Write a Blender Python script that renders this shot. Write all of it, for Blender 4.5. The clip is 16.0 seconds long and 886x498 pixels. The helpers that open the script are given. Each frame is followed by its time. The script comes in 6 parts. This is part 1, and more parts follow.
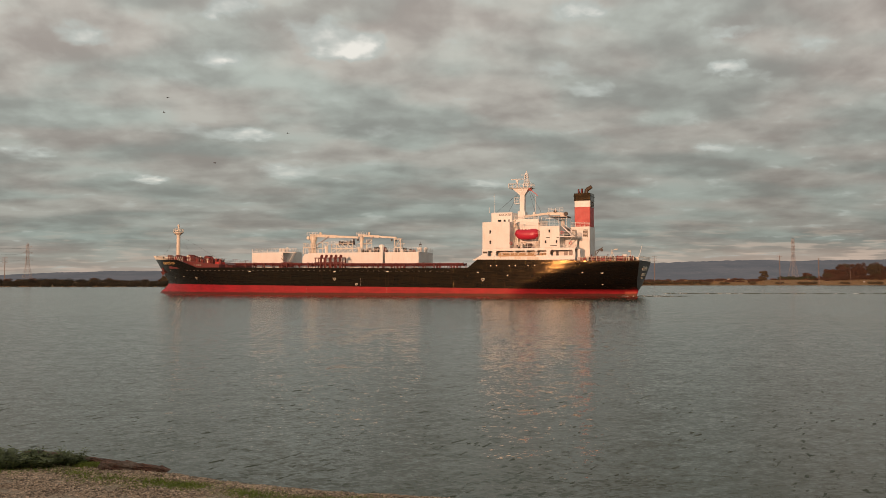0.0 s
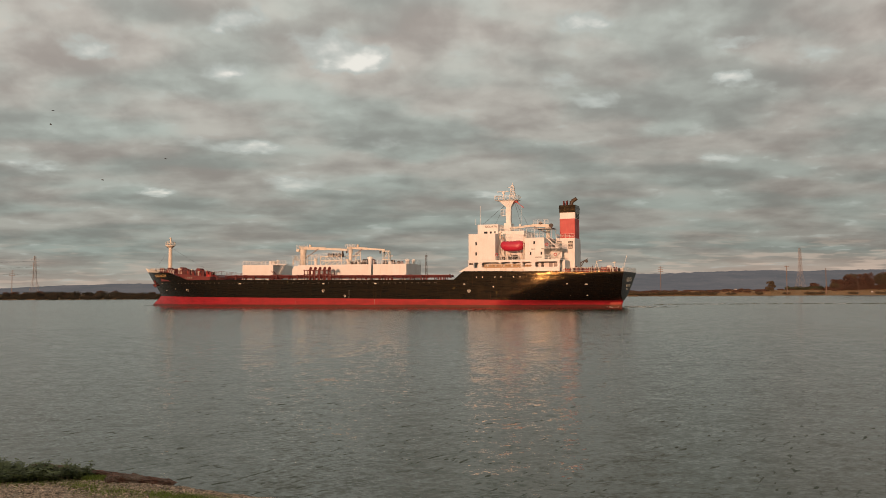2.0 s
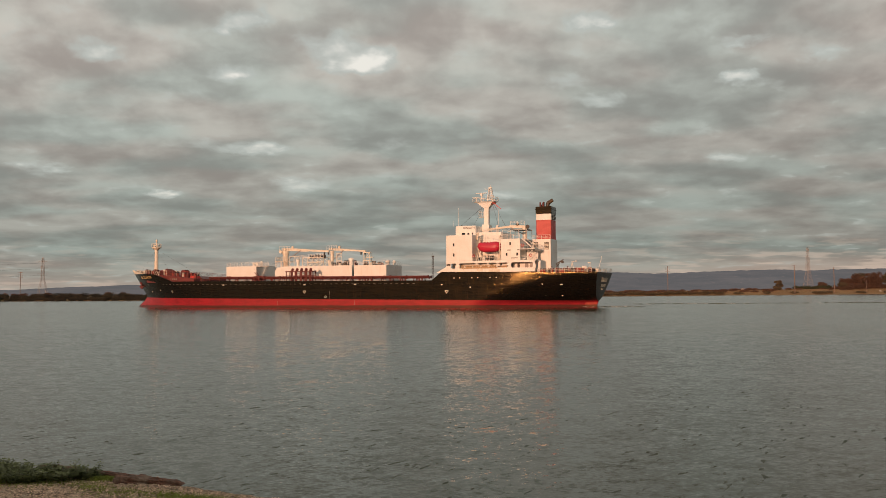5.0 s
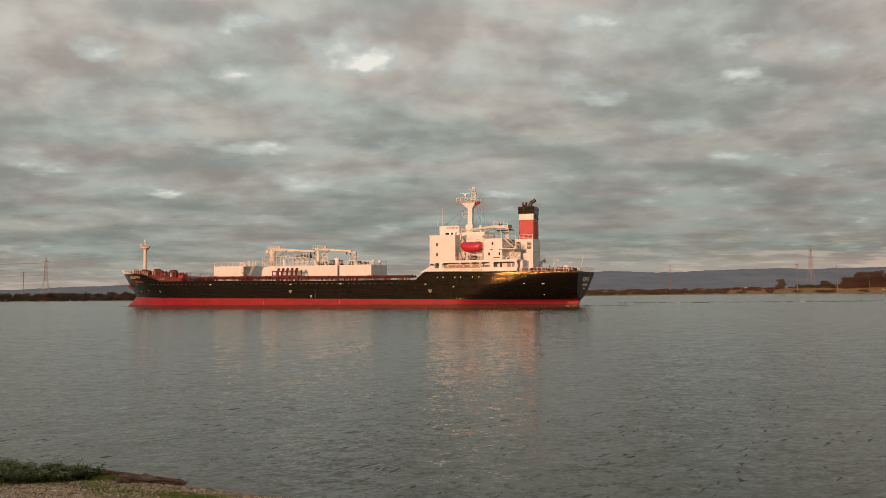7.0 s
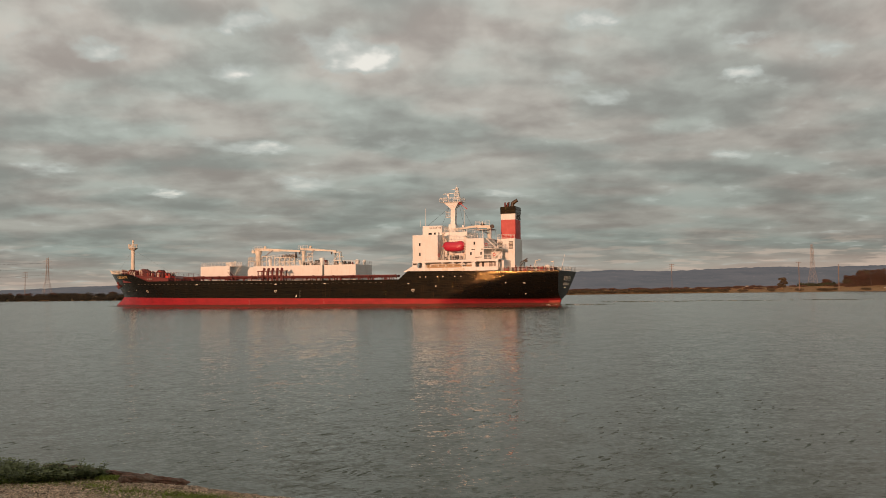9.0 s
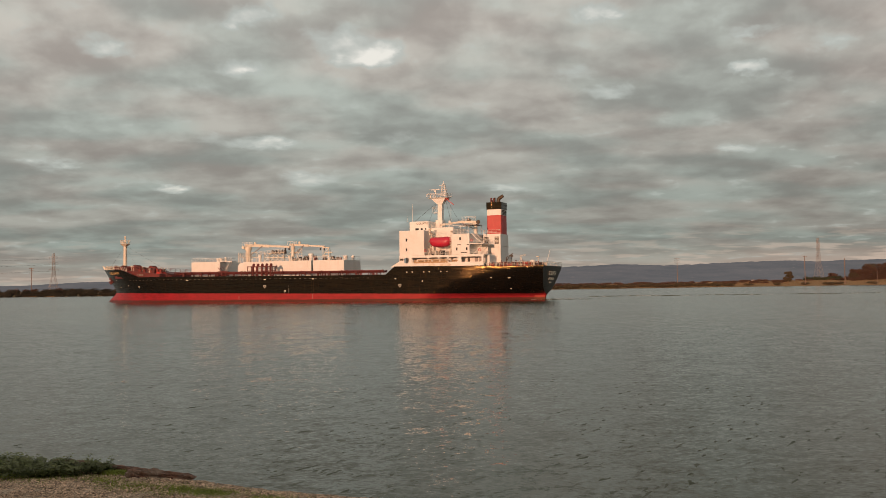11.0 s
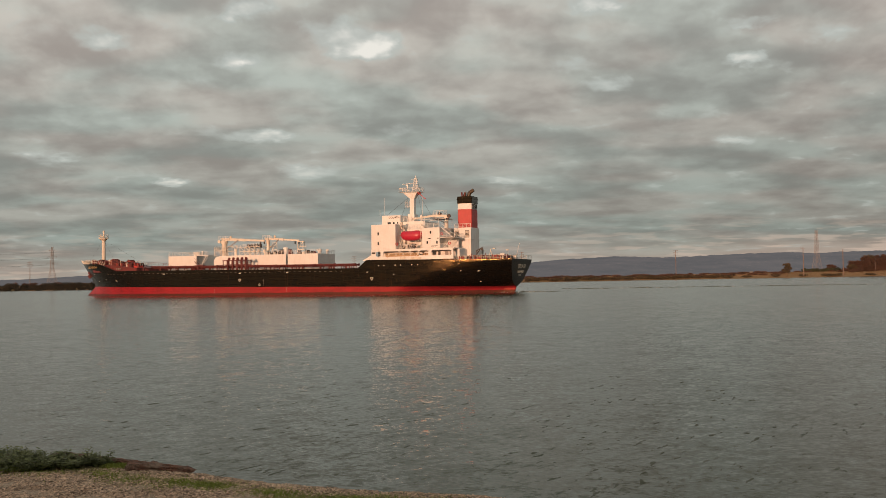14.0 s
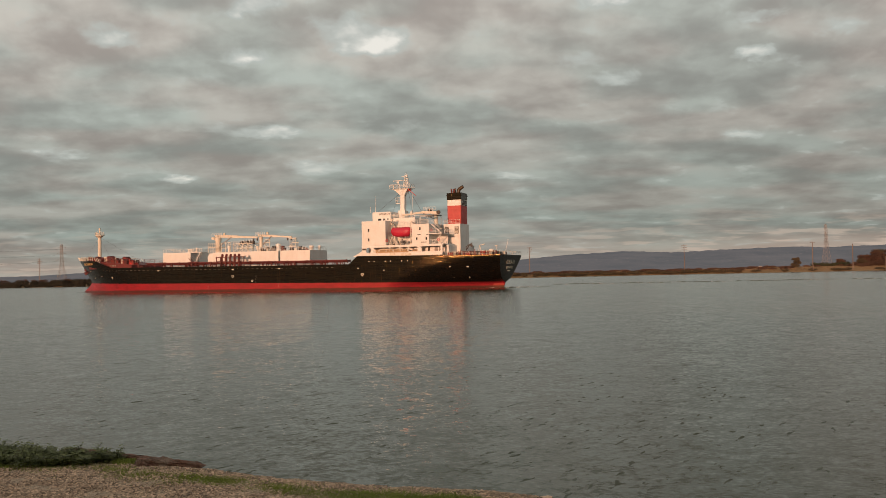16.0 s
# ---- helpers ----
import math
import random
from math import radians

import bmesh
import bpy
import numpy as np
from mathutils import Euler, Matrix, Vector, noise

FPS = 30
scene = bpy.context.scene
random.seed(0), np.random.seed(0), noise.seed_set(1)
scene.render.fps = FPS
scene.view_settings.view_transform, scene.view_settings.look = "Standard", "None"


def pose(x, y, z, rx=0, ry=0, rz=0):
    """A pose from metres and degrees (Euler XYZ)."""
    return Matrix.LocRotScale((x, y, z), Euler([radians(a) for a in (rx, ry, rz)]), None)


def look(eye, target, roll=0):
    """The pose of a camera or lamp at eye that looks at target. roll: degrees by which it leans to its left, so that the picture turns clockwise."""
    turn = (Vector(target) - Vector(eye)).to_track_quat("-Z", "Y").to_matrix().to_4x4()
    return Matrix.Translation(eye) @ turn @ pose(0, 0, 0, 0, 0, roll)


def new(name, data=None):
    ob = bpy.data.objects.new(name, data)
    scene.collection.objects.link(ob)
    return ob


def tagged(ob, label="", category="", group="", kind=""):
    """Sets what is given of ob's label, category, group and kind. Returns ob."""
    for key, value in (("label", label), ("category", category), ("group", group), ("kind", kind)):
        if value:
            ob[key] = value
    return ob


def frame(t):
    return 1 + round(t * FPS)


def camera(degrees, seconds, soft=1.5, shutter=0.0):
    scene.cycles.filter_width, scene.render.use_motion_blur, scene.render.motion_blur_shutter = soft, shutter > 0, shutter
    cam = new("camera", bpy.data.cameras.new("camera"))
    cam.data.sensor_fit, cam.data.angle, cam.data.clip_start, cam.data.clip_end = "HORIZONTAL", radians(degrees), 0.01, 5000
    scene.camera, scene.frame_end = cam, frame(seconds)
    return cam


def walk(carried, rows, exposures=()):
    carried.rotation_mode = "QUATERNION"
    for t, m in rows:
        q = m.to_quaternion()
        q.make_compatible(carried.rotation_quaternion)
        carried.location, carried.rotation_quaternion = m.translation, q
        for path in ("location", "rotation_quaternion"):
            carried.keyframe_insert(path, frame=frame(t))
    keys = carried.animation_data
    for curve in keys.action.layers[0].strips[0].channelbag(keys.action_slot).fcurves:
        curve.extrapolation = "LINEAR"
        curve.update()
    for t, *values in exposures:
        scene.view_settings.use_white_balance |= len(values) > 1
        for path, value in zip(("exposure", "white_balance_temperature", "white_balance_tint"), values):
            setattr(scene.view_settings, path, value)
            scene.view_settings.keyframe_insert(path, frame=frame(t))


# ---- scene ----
# The camera: hand-held on the near bank, turning a little.
cam = camera(55.2, 16.0, soft=0.5)
EYE = 3.17
TURNS = [(0.0, 0.0, 2.195, 0.0), (0.5, 0.143, 2.404, -0.076), (1.0, 0.234, 2.518, -0.21), (1.5, 0.254, 2.591, -0.248),
         (2.0, 0.391, 2.972, -0.215), (2.5, 0.428, 3.067, -0.253), (3.0, 0.437, 3.011, -0.296), (3.5, 0.523, 2.968, -0.344),
         (4.0, 0.724, 3.003, -0.354), (6.5, 0.909, 2.964, -0.427), (7.0, 0.99, 2.949, -0.474), (7.5, 1.029, 2.95, -0.466),
         (8.0, 1.058, 2.982, -0.541), (8.5, 1.042, 2.981, -0.544), (9.0, 1.085, 2.895, -0.603), (11.5, 1.489, 2.5, -0.741),
         (12.0, 1.524, 2.476, -0.752), (12.5, 1.522, 2.452, -0.805), (13.0, 1.536, 2.258, -0.852), (13.5, 1.438, 2.087, -0.926),
         (14.0, 1.344, 2.047, -0.893), (14.5, 1.427, 2.025, -0.926), (15.0, 1.581, 2.011, -0.968), (15.5, 1.642, 1.907, -1.025),
         (16.0, 1.881, 1.751, -1.066)]
walk(cam, [(t, pose(0, 0, EYE, 0, 0, yaw) @ pose(0, 0, 0, 90 + tilt) @ pose(0, 0, 0, 0, 0, roll)) for t, yaw, tilt, roll in TURNS])

# ---- light ----
SUN_AZ, SUN_EL = 249.0, 5.0
a, e = radians(SUN_AZ), radians(SUN_EL)
sun_way = Vector((math.cos(a) * math.cos(e), math.sin(a) * math.cos(e), math.sin(e)))
sun_data = bpy.data.lights.new("sun", "SUN")
sun_data.energy, sun_data.angle, sun_data.color = 3.4, radians(0.53), (1.0, 0.54, 0.325)
sun = new("sun", sun_data)
sun.matrix_world = look(sun_way * 300, (0, 0, 0))


class Nodes:
    """Short ways to lay out a node tree."""

    def __init__(self, tree):
        self.t = tree
        tree.nodes.clear()

    def n(self, kind, ins=None, **props):
        node = self.t.nodes.new(kind)
        for k, v in props.items():
            if k == "operation":
                node.operation = v
            elif k == "data_type":
                node.data_type = v
            elif k == "blend_type":
                node.blend_type = v
            elif k == "noise_dimensions":
                node.noise_dimensions = v
            elif k == "sky_type":
                node.sky_type = v
            elif k == "feature":
                node.feature = v
        for k, v in (ins or {}).items():
            if isinstance(v, bpy.types.NodeSocket):
                self.t.links.new(v, node.inputs[k])
            else:
                node.inputs[k].default_value = v
        return node

    def math(self, op, x, y=0.0, z=0.0):
        return self.n("ShaderNodeMath", {0: x, 1: y, 2: z}, operation=op).outputs[0]

    def mix(self, f, x, y, blend="MIX"):
        return self.n("ShaderNodeMix", {0: f, 6: x, 7: y}, data_type="RGBA", blend_type=blend).outputs[2]

    def ramp(self, f, lo, hi):
        return self.n("ShaderNodeMapRange", {0: f, 1: lo, 2: hi, 3: 0.0, 4: 1.0}).outputs[0]

    def soft(self, f, lo, hi):
        node = self.n("ShaderNodeMapRange", {0: f, 1: lo, 2: hi, 3: 0.0, 4: 1.0})
        node.interpolation_type = "SMOOTHSTEP"
        return node.outputs[0]

    def noise(self, vec, scale, detail=4.0, rough=0.55, dist=0.0):
        return self.n("ShaderNodeTexNoise", {"Vector": vec, "Scale": scale, "Detail": detail, "Roughness": rough, "Distortion": dist}).outputs[0]

    def scaled(self, vec, x, y, z):
        return self.n("ShaderNodeMapping", {"Vector": vec, "Scale": (x, y, z)}).outputs[0]


# Evening sky: a broken sheet of cloud, seen in perspective, over clear air.
world = bpy.data.worlds.new("evening_sky")
scene.world = world
world.use_nodes = True
N = Nodes(world.node_tree)
way = N.n("ShaderNodeTexCoord").outputs["Generated"]
xyz = N.n("ShaderNodeSeparateXYZ", {0: way})
flat = N.math("MAXIMUM", N.math("ABSOLUTE", xyz.outputs[1]), 0.2)
up = N.math("DIVIDE", N.math("MAXIMUM", xyz.outputs[2], 0.0), flat)
wide = N.math("ADD", N.math("MULTIPLY", up, 0.3), 0.33)
cu = N.math("DIVIDE", N.math("DIVIDE", xyz.outputs[0], flat), wide)
lower = N.math("DIVIDE", 1.0, N.math("ADD", up, 0.2))
folds = N.n("ShaderNodeCombineXYZ", {0: cu, 1: lower, 2: 0.0}).outputs[0]


def pushed(vec, scale, amount):
    """The same place, pushed about by noise, so that the clouds curl."""
    colour = N.n("ShaderNodeTexNoise", {"Vector": vec, "Scale": scale, "Detail": 3.0}).outputs["Color"]
    off = N.n("ShaderNodeVectorMath", {0: colour, 1: (0.5, 0.5, 0.5)}, operation="SUBTRACT").outputs[0]
    off = N.n("ShaderNodeVectorMath", {0: off, 1: (amount, amount, 0.0)}, operation="MULTIPLY").outputs[0]
    return N.n("ShaderNodeVectorMath", {0: vec, 1: off}, operation="ADD").outputs[0]


curled = pushed(pushed(N.scaled(folds, 0.95, 1.35, 1.0), 3.0, 0.08), 10.0, 0.035)
billow = N.noise(curled, 3.3, 3.0, 0.42)
broad = N.noise(N.scaled(curled, 0.8, 1.0, 1.0), 1.2, 2.0, 0.5)
puff = N.noise(pushed(N.scaled(folds, 1.25, 1.05, 1.0), 9.0, 0.06), 8.0, 3.0, 0.5)
tint = N.noise(N.scaled(curled, 1.0, 1.1, 1.0), 2.2, 2.0, 0.4)
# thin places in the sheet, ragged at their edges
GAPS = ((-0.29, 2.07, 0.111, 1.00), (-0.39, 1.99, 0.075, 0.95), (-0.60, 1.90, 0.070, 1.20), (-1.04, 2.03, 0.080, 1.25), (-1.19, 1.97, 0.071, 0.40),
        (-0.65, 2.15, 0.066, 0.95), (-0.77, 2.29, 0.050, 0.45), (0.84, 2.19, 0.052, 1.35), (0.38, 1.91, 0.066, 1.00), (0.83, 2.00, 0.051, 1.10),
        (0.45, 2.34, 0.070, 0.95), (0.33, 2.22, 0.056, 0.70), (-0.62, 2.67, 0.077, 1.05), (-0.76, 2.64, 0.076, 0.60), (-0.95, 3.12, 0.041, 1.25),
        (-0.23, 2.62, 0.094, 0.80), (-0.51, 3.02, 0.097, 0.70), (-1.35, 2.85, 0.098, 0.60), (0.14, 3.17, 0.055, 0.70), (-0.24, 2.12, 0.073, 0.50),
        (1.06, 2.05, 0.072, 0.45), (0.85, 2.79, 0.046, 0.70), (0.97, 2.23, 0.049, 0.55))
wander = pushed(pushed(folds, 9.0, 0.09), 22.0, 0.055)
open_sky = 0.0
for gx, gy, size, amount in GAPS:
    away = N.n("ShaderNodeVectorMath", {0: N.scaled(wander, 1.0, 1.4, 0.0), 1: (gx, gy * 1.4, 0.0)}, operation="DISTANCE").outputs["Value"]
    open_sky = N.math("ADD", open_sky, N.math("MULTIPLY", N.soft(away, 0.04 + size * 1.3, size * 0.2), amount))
lumps = N.math("ADD", N.math("MULTIPLY", billow, 0.68), N.math("MULTIPLY", puff, 0.32))
ragged = N.math("MULTIPLY", N.math("SUBTRACT", lumps, 0.5), 2.2)
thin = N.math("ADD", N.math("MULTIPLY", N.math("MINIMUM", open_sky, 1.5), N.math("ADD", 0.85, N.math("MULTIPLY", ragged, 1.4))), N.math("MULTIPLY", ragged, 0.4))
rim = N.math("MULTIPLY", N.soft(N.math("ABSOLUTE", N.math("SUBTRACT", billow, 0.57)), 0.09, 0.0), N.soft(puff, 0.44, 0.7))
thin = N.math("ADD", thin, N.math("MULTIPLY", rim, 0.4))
tone = N.mix(N.soft(tint, 0.38, 0.62), (0.296, 0.318, 0.301, 1), (0.328, 0.312, 0.292, 1))
shade = N.math("ADD", N.math("MULTIPLY", lumps, 0.72), N.math("MULTIPLY", broad, 0.28))
body = N.mix(N.soft(shade, 0.37, 0.63), N.mix(1.0, tone, (0.9, 0.86, 0.845, 1), "MULTIPLY"), N.mix(1.0, tone, (1.46, 1.48, 1.44, 1), "MULTIPLY"))
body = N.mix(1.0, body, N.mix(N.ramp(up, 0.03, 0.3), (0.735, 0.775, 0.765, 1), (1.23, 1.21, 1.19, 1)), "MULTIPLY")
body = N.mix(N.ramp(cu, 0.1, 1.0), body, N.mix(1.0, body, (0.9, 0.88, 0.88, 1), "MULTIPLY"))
low = N.ramp(up, 0.075, 0.005)
bars = N.noise(pushed(N.scaled(folds, 1.3, 1.7, 1.0), 5.0, 0.08), 4.5, 3.0, 0.5)
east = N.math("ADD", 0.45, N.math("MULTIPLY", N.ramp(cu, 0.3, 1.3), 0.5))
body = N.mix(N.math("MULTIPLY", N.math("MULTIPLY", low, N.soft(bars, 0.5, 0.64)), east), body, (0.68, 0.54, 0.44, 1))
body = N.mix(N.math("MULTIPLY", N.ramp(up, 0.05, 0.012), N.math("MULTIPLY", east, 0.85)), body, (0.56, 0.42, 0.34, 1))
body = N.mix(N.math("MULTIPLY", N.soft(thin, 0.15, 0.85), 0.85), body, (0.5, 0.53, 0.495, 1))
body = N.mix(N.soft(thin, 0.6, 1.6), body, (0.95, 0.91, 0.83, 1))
clear = N.n("ShaderNodeTexSky", sky_type="NISHITA")
clear.sun_disc, clear.sun_elevation, clear.sun_rotation = False, radians(SUN_EL), radians(90 - SUN_AZ)
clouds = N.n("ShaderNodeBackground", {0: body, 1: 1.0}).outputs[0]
air = N.n("ShaderNodeBackground", {0: clear.outputs[0], 1: 0.1}).outputs[0]
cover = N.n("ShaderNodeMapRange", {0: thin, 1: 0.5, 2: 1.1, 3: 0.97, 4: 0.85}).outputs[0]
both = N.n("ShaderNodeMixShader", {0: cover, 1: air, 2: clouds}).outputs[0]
N.n("ShaderNodeOutputWorld", {0: both})


# ---- materials ----
def mat(name, base, other=None, rough=0.6, metal=0.0, scale=2.0, grain=20.0, relief=0.1, bump_size=0.02, stretch=(1, 1, 1), streak=0.0,
        streak_col=(0.15, 0.06, 0.03), vary=0.0, glow=None, glow_k=0.0):
    """A painted or natural surface: two colours mixed at two scales, streaks down its sides, and a fine relief."""
    m = bpy.data.materials.new(name)
    m.use_nodes = True
    k = Nodes(m.node_tree)
    co = k.n("ShaderNodeTexCoord").outputs["Object"]
    co = k.scaled(co, *stretch)
    other = other or tuple(c * 0.8 for c in base)
    big, small = k.noise(co, scale, 4.0, 0.6), k.noise(co, grain, 5.0, 0.65)
    f = k.ramp(k.math("ADD", k.math("MULTIPLY", big, 0.6), k.math("MULTIPLY", small, 0.4)), 0.36, 0.64)
    col = k.mix(f, (*base, 1), (*other, 1))
    if vary:
        rnd = k.n("ShaderNodeNewGeometry").outputs["Random Per Island"]
        col = k.mix(1.0, col, k.mix(rnd, (1 - vary,) * 3 + (1,), (1 + vary,) * 3 + (1,)), "MULTIPLY")
    if streak:
        run = k.noise(k.scaled(co, 1.6, 1.6, 0.12), 2.2, 5.0, 0.7)
        col = k.mix(k.math("MULTIPLY", k.ramp(run, 0.55, 0.75), streak), col, (*streak_col, 1))
    bump = k.n("ShaderNodeBump", {"Strength": relief, "Distance": bump_size, "Height": small}).outputs[0]
    r = k.n("ShaderNodeMapRange", {0: big, 1: 0.3, 2: 0.7, 3: max(0.02, rough - 0.08), 4: min(1.0, rough + 0.08)}).outputs[0]
    ins = {"Base Color": col, "Roughness": r, "Metallic": metal, "Normal": bump}
    if glow:
        ins["Emission Color"], ins["Emission Strength"] = (*glow, 1), glow_k
    out = k.n("ShaderNodeBsdfPrincipled", ins).outputs[0]
    k.n("ShaderNodeOutputMaterial", {0: out})
    return m


def hull_paint(name, base, other, rough, dish, rust, waterline_dark=0.0, shine=0.32, gloss=0.0):
    """Ship's side: gloss paint over welded plates that are dished between the frames, with rust runs and scuffs."""
    m = bpy.data.materials.new(name)
    m.use_nodes = True
    k = Nodes(m.node_tree)
    co = k.n("ShaderNodeTexCoord").outputs["Object"]
    xyz = k.n("ShaderNodeSeparateXYZ", {0: co})
    flat = k.n("ShaderNodeCombineXYZ", {0: xyz.outputs[0], 1: xyz.outputs[2], 2: 0.0}).outputs[0]
    big, small = k.noise(co, 0.35, 4.0, 0.6), k.noise(co, 6.0, 5.0, 0.65)
    scuff = k.noise(k.scaled(co, 0.15, 1.0, 2.0), 1.5, 5.0, 0.7)
    run = k.noise(k.scaled(co, 1.2, 1.2, 0.08), 2.0, 5.0, 0.7)
    col = k.mix(k.ramp(k.math("ADD", k.math("MULTIPLY", big, 0.5), k.math("MULTIPLY", scuff, 0.5)), 0.4, 0.66), (*base, 1), (*other, 1))
    col = k.mix(k.math("MULTIPLY", k.ramp(run, 0.58, 0.74), rust), col, (0.16, 0.075, 0.035, 1))
    if waterline_dark:
        # darker towards the waterline, with an uneven upper edge
        edge = k.math("ADD", xyz.outputs[2], k.math("MULTIPLY", scuff, -0.5))
        col = k.mix(k.math("MULTIPLY", k.ramp(edge, 0.18, -0.08), waterline_dark), col, (0.03, 0.022, 0.018, 1))
    plates = k.n("ShaderNodeTexBrick", {"Vector": flat, "Scale": 1.0, "Mortar Size": 0.03, "Mortar Smooth": 1.0, "Brick Width": 7.2, "Row Height": 1.75,
                                        "Color1": (1, 1, 1, 1), "Color2": (0.8, 0.8, 0.8, 1), "Mortar": (0, 0, 0, 1)})
    frames = k.math("SINE", k.math("MULTIPLY", xyz.outputs[0], 2 * math.pi / 0.85))
    rows = k.math("SINE", k.math("MULTIPLY", xyz.outputs[2], 2 * math.pi / 1.2))
    wave = k.math("ADD", k.math("MULTIPLY", frames, 0.03), k.math("MULTIPLY", rows, 0.1))
    wave = k.math("ADD", wave, k.math("MULTIPLY", k.noise(k.scaled(co, 0.45, 1.0, 2.4), 1.1, 4.0, 0.65), 1.3))
    cell = k.n("ShaderNodeVectorMath", {0: k.n("ShaderNodeVectorMath", {0: flat, 1: (1 / 1.7, 1 / 0.45, 0.0)}, operation="MULTIPLY").outputs[0]}, operation="FLOOR").outputs[0]
    tilt = k.n("ShaderNodeVectorMath", {0: k.n("ShaderNodeTexWhiteNoise", {"Vector": cell}).outputs["Color"], 1: (0.5, 0.5, 0.5)}, operation="SUBTRACT").outputs[0]
    tilt = k.n("ShaderNodeVectorMath", {0: tilt, 1: (0.07 * dish, 0.07 * dish, 0.07 * dish)}, operation="MULTIPLY").outputs[0]
    bent = k.n("ShaderNodeVectorMath", {0: k.n("ShaderNodeNewGeometry").outputs["Normal"], 1: tilt}, operation="ADD").outputs[0]
    bent = k.n("ShaderNodeVectorMath", {0: bent}, operation="NORMALIZE").outputs[0]
    b1 = k.n("ShaderNodeBump", {"Strength": dish, "Distance": 0.05, "Height": wave, "Normal": bent}).outputs[0]
    b2 = k.n("ShaderNodeBump", {"Strength": 0.35, "Distance": 0.015, "Height": plates.outputs[0], "Normal": b1}).outputs[0]
    r = k.n("ShaderNodeMapRange", {0: scuff, 1: 0.3, 2: 0.7, 3: rough - 0.08, 4: rough + 0.06}).outputs[0]
    # Specular Tint puts the low sun's gold into the paint's sheen and glint
    worn = k.n("ShaderNodeBsdfPrincipled", {"Base Color": col, "Roughness": r, "Specular IOR Level": shine, "Specular Tint": (1.0, 0.72, 0.42, 1), "Normal": b2}).outputs[0]
    fresh = k.n("ShaderNodeBsdfPrincipled", {"Base Color": col, "Roughness": 0.12, "Specular IOR Level": shine * 1.6, "Specular Tint": (1.0, 0.7, 0.26, 1), "Normal": b2}).outputs[0]
    out = k.n("ShaderNodeMixShader", {0: gloss, 1: worn, 2: fresh}).outputs[0]
    k.n("ShaderNodeOutputMaterial", {0: out})
    return m


HULL_BLACK = hull_paint("black_hull_paint", (0.006, 0.006, 0.0065), (0.01, 0.0075, 0.006), 0.29, 0.6, 0.16, shine=0.25, gloss=0.65)
STERN_BLACK = hull_paint("black_stern_paint", (0.006, 0.006, 0.0065), (0.009, 0.008, 0.007), 0.42, 0.3, 0.1, shine=0.25)
HULL_RED = hull_paint("red_bottom_paint", (0.33, 0.02, 0.032), (0.19, 0.018, 0.026), 0.5, 0.3, 0.12, waterline_dark=0.8)
WHITE = mat("white_ship_paint", (0.78, 0.76, 0.72), (0.7, 0.66, 0.6), 0.45, 0, 0.4, 5, 0.1, 0.02, streak=0.25, streak_col=(0.42, 0.24, 0.14))
CREAM = mat("cream_crane_paint", (0.74, 0.68, 0.58), (0.62, 0.54, 0.43), 0.5, 0, 0.6, 6, 0.1, 0.02, streak=0.4, streak_col=(0.35, 0.17, 0.09))
OXIDE = mat("red_oxide_paint", (0.15, 0.022, 0.018), (0.09, 0.018, 0.015), 0.6, 0, 0.8, 6, 0.2, 0.02)
FUNNEL_RED = mat("funnel_red_paint", (0.5, 0.04, 0.035), (0.42, 0.05, 0.04), 0.5, 0, 0.7, 5, 0.1, 0.02, streak=0.45, streak_col=(0.55, 0.2, 0.14))
RED_OXIDE = mat("bright_oxide_paint", (0.3, 0.035, 0.025), (0.2, 0.03, 0.022), 0.55, 0, 0.8, 6, 0.2, 0.02)
BOAT_RED = mat("lifeboat_red", (0.52, 0.022, 0.05), (0.42, 0.02, 0.045), 0.35, 0, 1.0, 6, 0.05)
# the brown-gold second colour paints the low sun's sheen onto the black
SOOT_SHEEN = mat("sooty_black_with_sheen", (0.012, 0.011, 0.01), (0.1, 0.055, 0.018), 0.5, 0, 0.9, 4, 0.2, 0.02)
DARK = mat("dark_equipment_paint", (0.035, 0.032, 0.03), (0.07, 0.045, 0.03), 0.6, 0, 1.5, 8)
GLASS = mat("dark_window_glass", (0.02, 0.022, 0.025), (0.03, 0.03, 0.03), 0.12)
LETTER = mat("letter_paint", (0.78, 0.72, 0.6), (0.7, 0.62, 0.5), 0.5)
LETTER_GOLD = mat("yellow_letter_paint", (0.75, 0.5, 0.2), (0.65, 0.42, 0.16), 0.5)
BUFF = mat("buff_canvas", (0.5, 0.33, 0.18), (0.4, 0.25, 0.13), 0.7)
WORN_MARK = mat("worn_marking_paint", (0.27, 0.23, 0.19), (0.19, 0.165, 0.135), 0.6)
RED_SIGN = mat("red_fire_paint", (0.6, 0.04, 0.03), None, 0.5)
STEEL = mat("galvanised_steel", (0.34, 0.3, 0.28), (0.26, 0.22, 0.2), 0.6, 0.3, 0.3, 3)
POLE_WOOD = mat("weathered_pole", (0.24, 0.17, 0.13), (0.17, 0.12, 0.1), 0.85, 0, 0.3, 3)


# ---- mesh helpers ----
def part(name, bm, material, parent, label="", smooth=False):
    """Links a bmesh as one mesh object under a thing or a part."""
    me = bpy.data.meshes.new(name)
    bmesh.ops.recalc_face_normals(bm, faces=bm.faces)
    bm.to_mesh(me)
    bm.free()
    me.materials.append(material)
    if smooth:
        me.shade_smooth()
    ob = new(name, me)
    ob.parent = parent
    return tagged(ob, label)


def alike(name, mesh, parent, m):
    """Another piece on a mesh that is there already."""
    ob = new(name, mesh)
    ob.parent = parent
    ob.matrix_basis = m
    return ob


def thing(name, label, category, group="", kind=""):
    return tagged(new(name), label, category, group, kind)


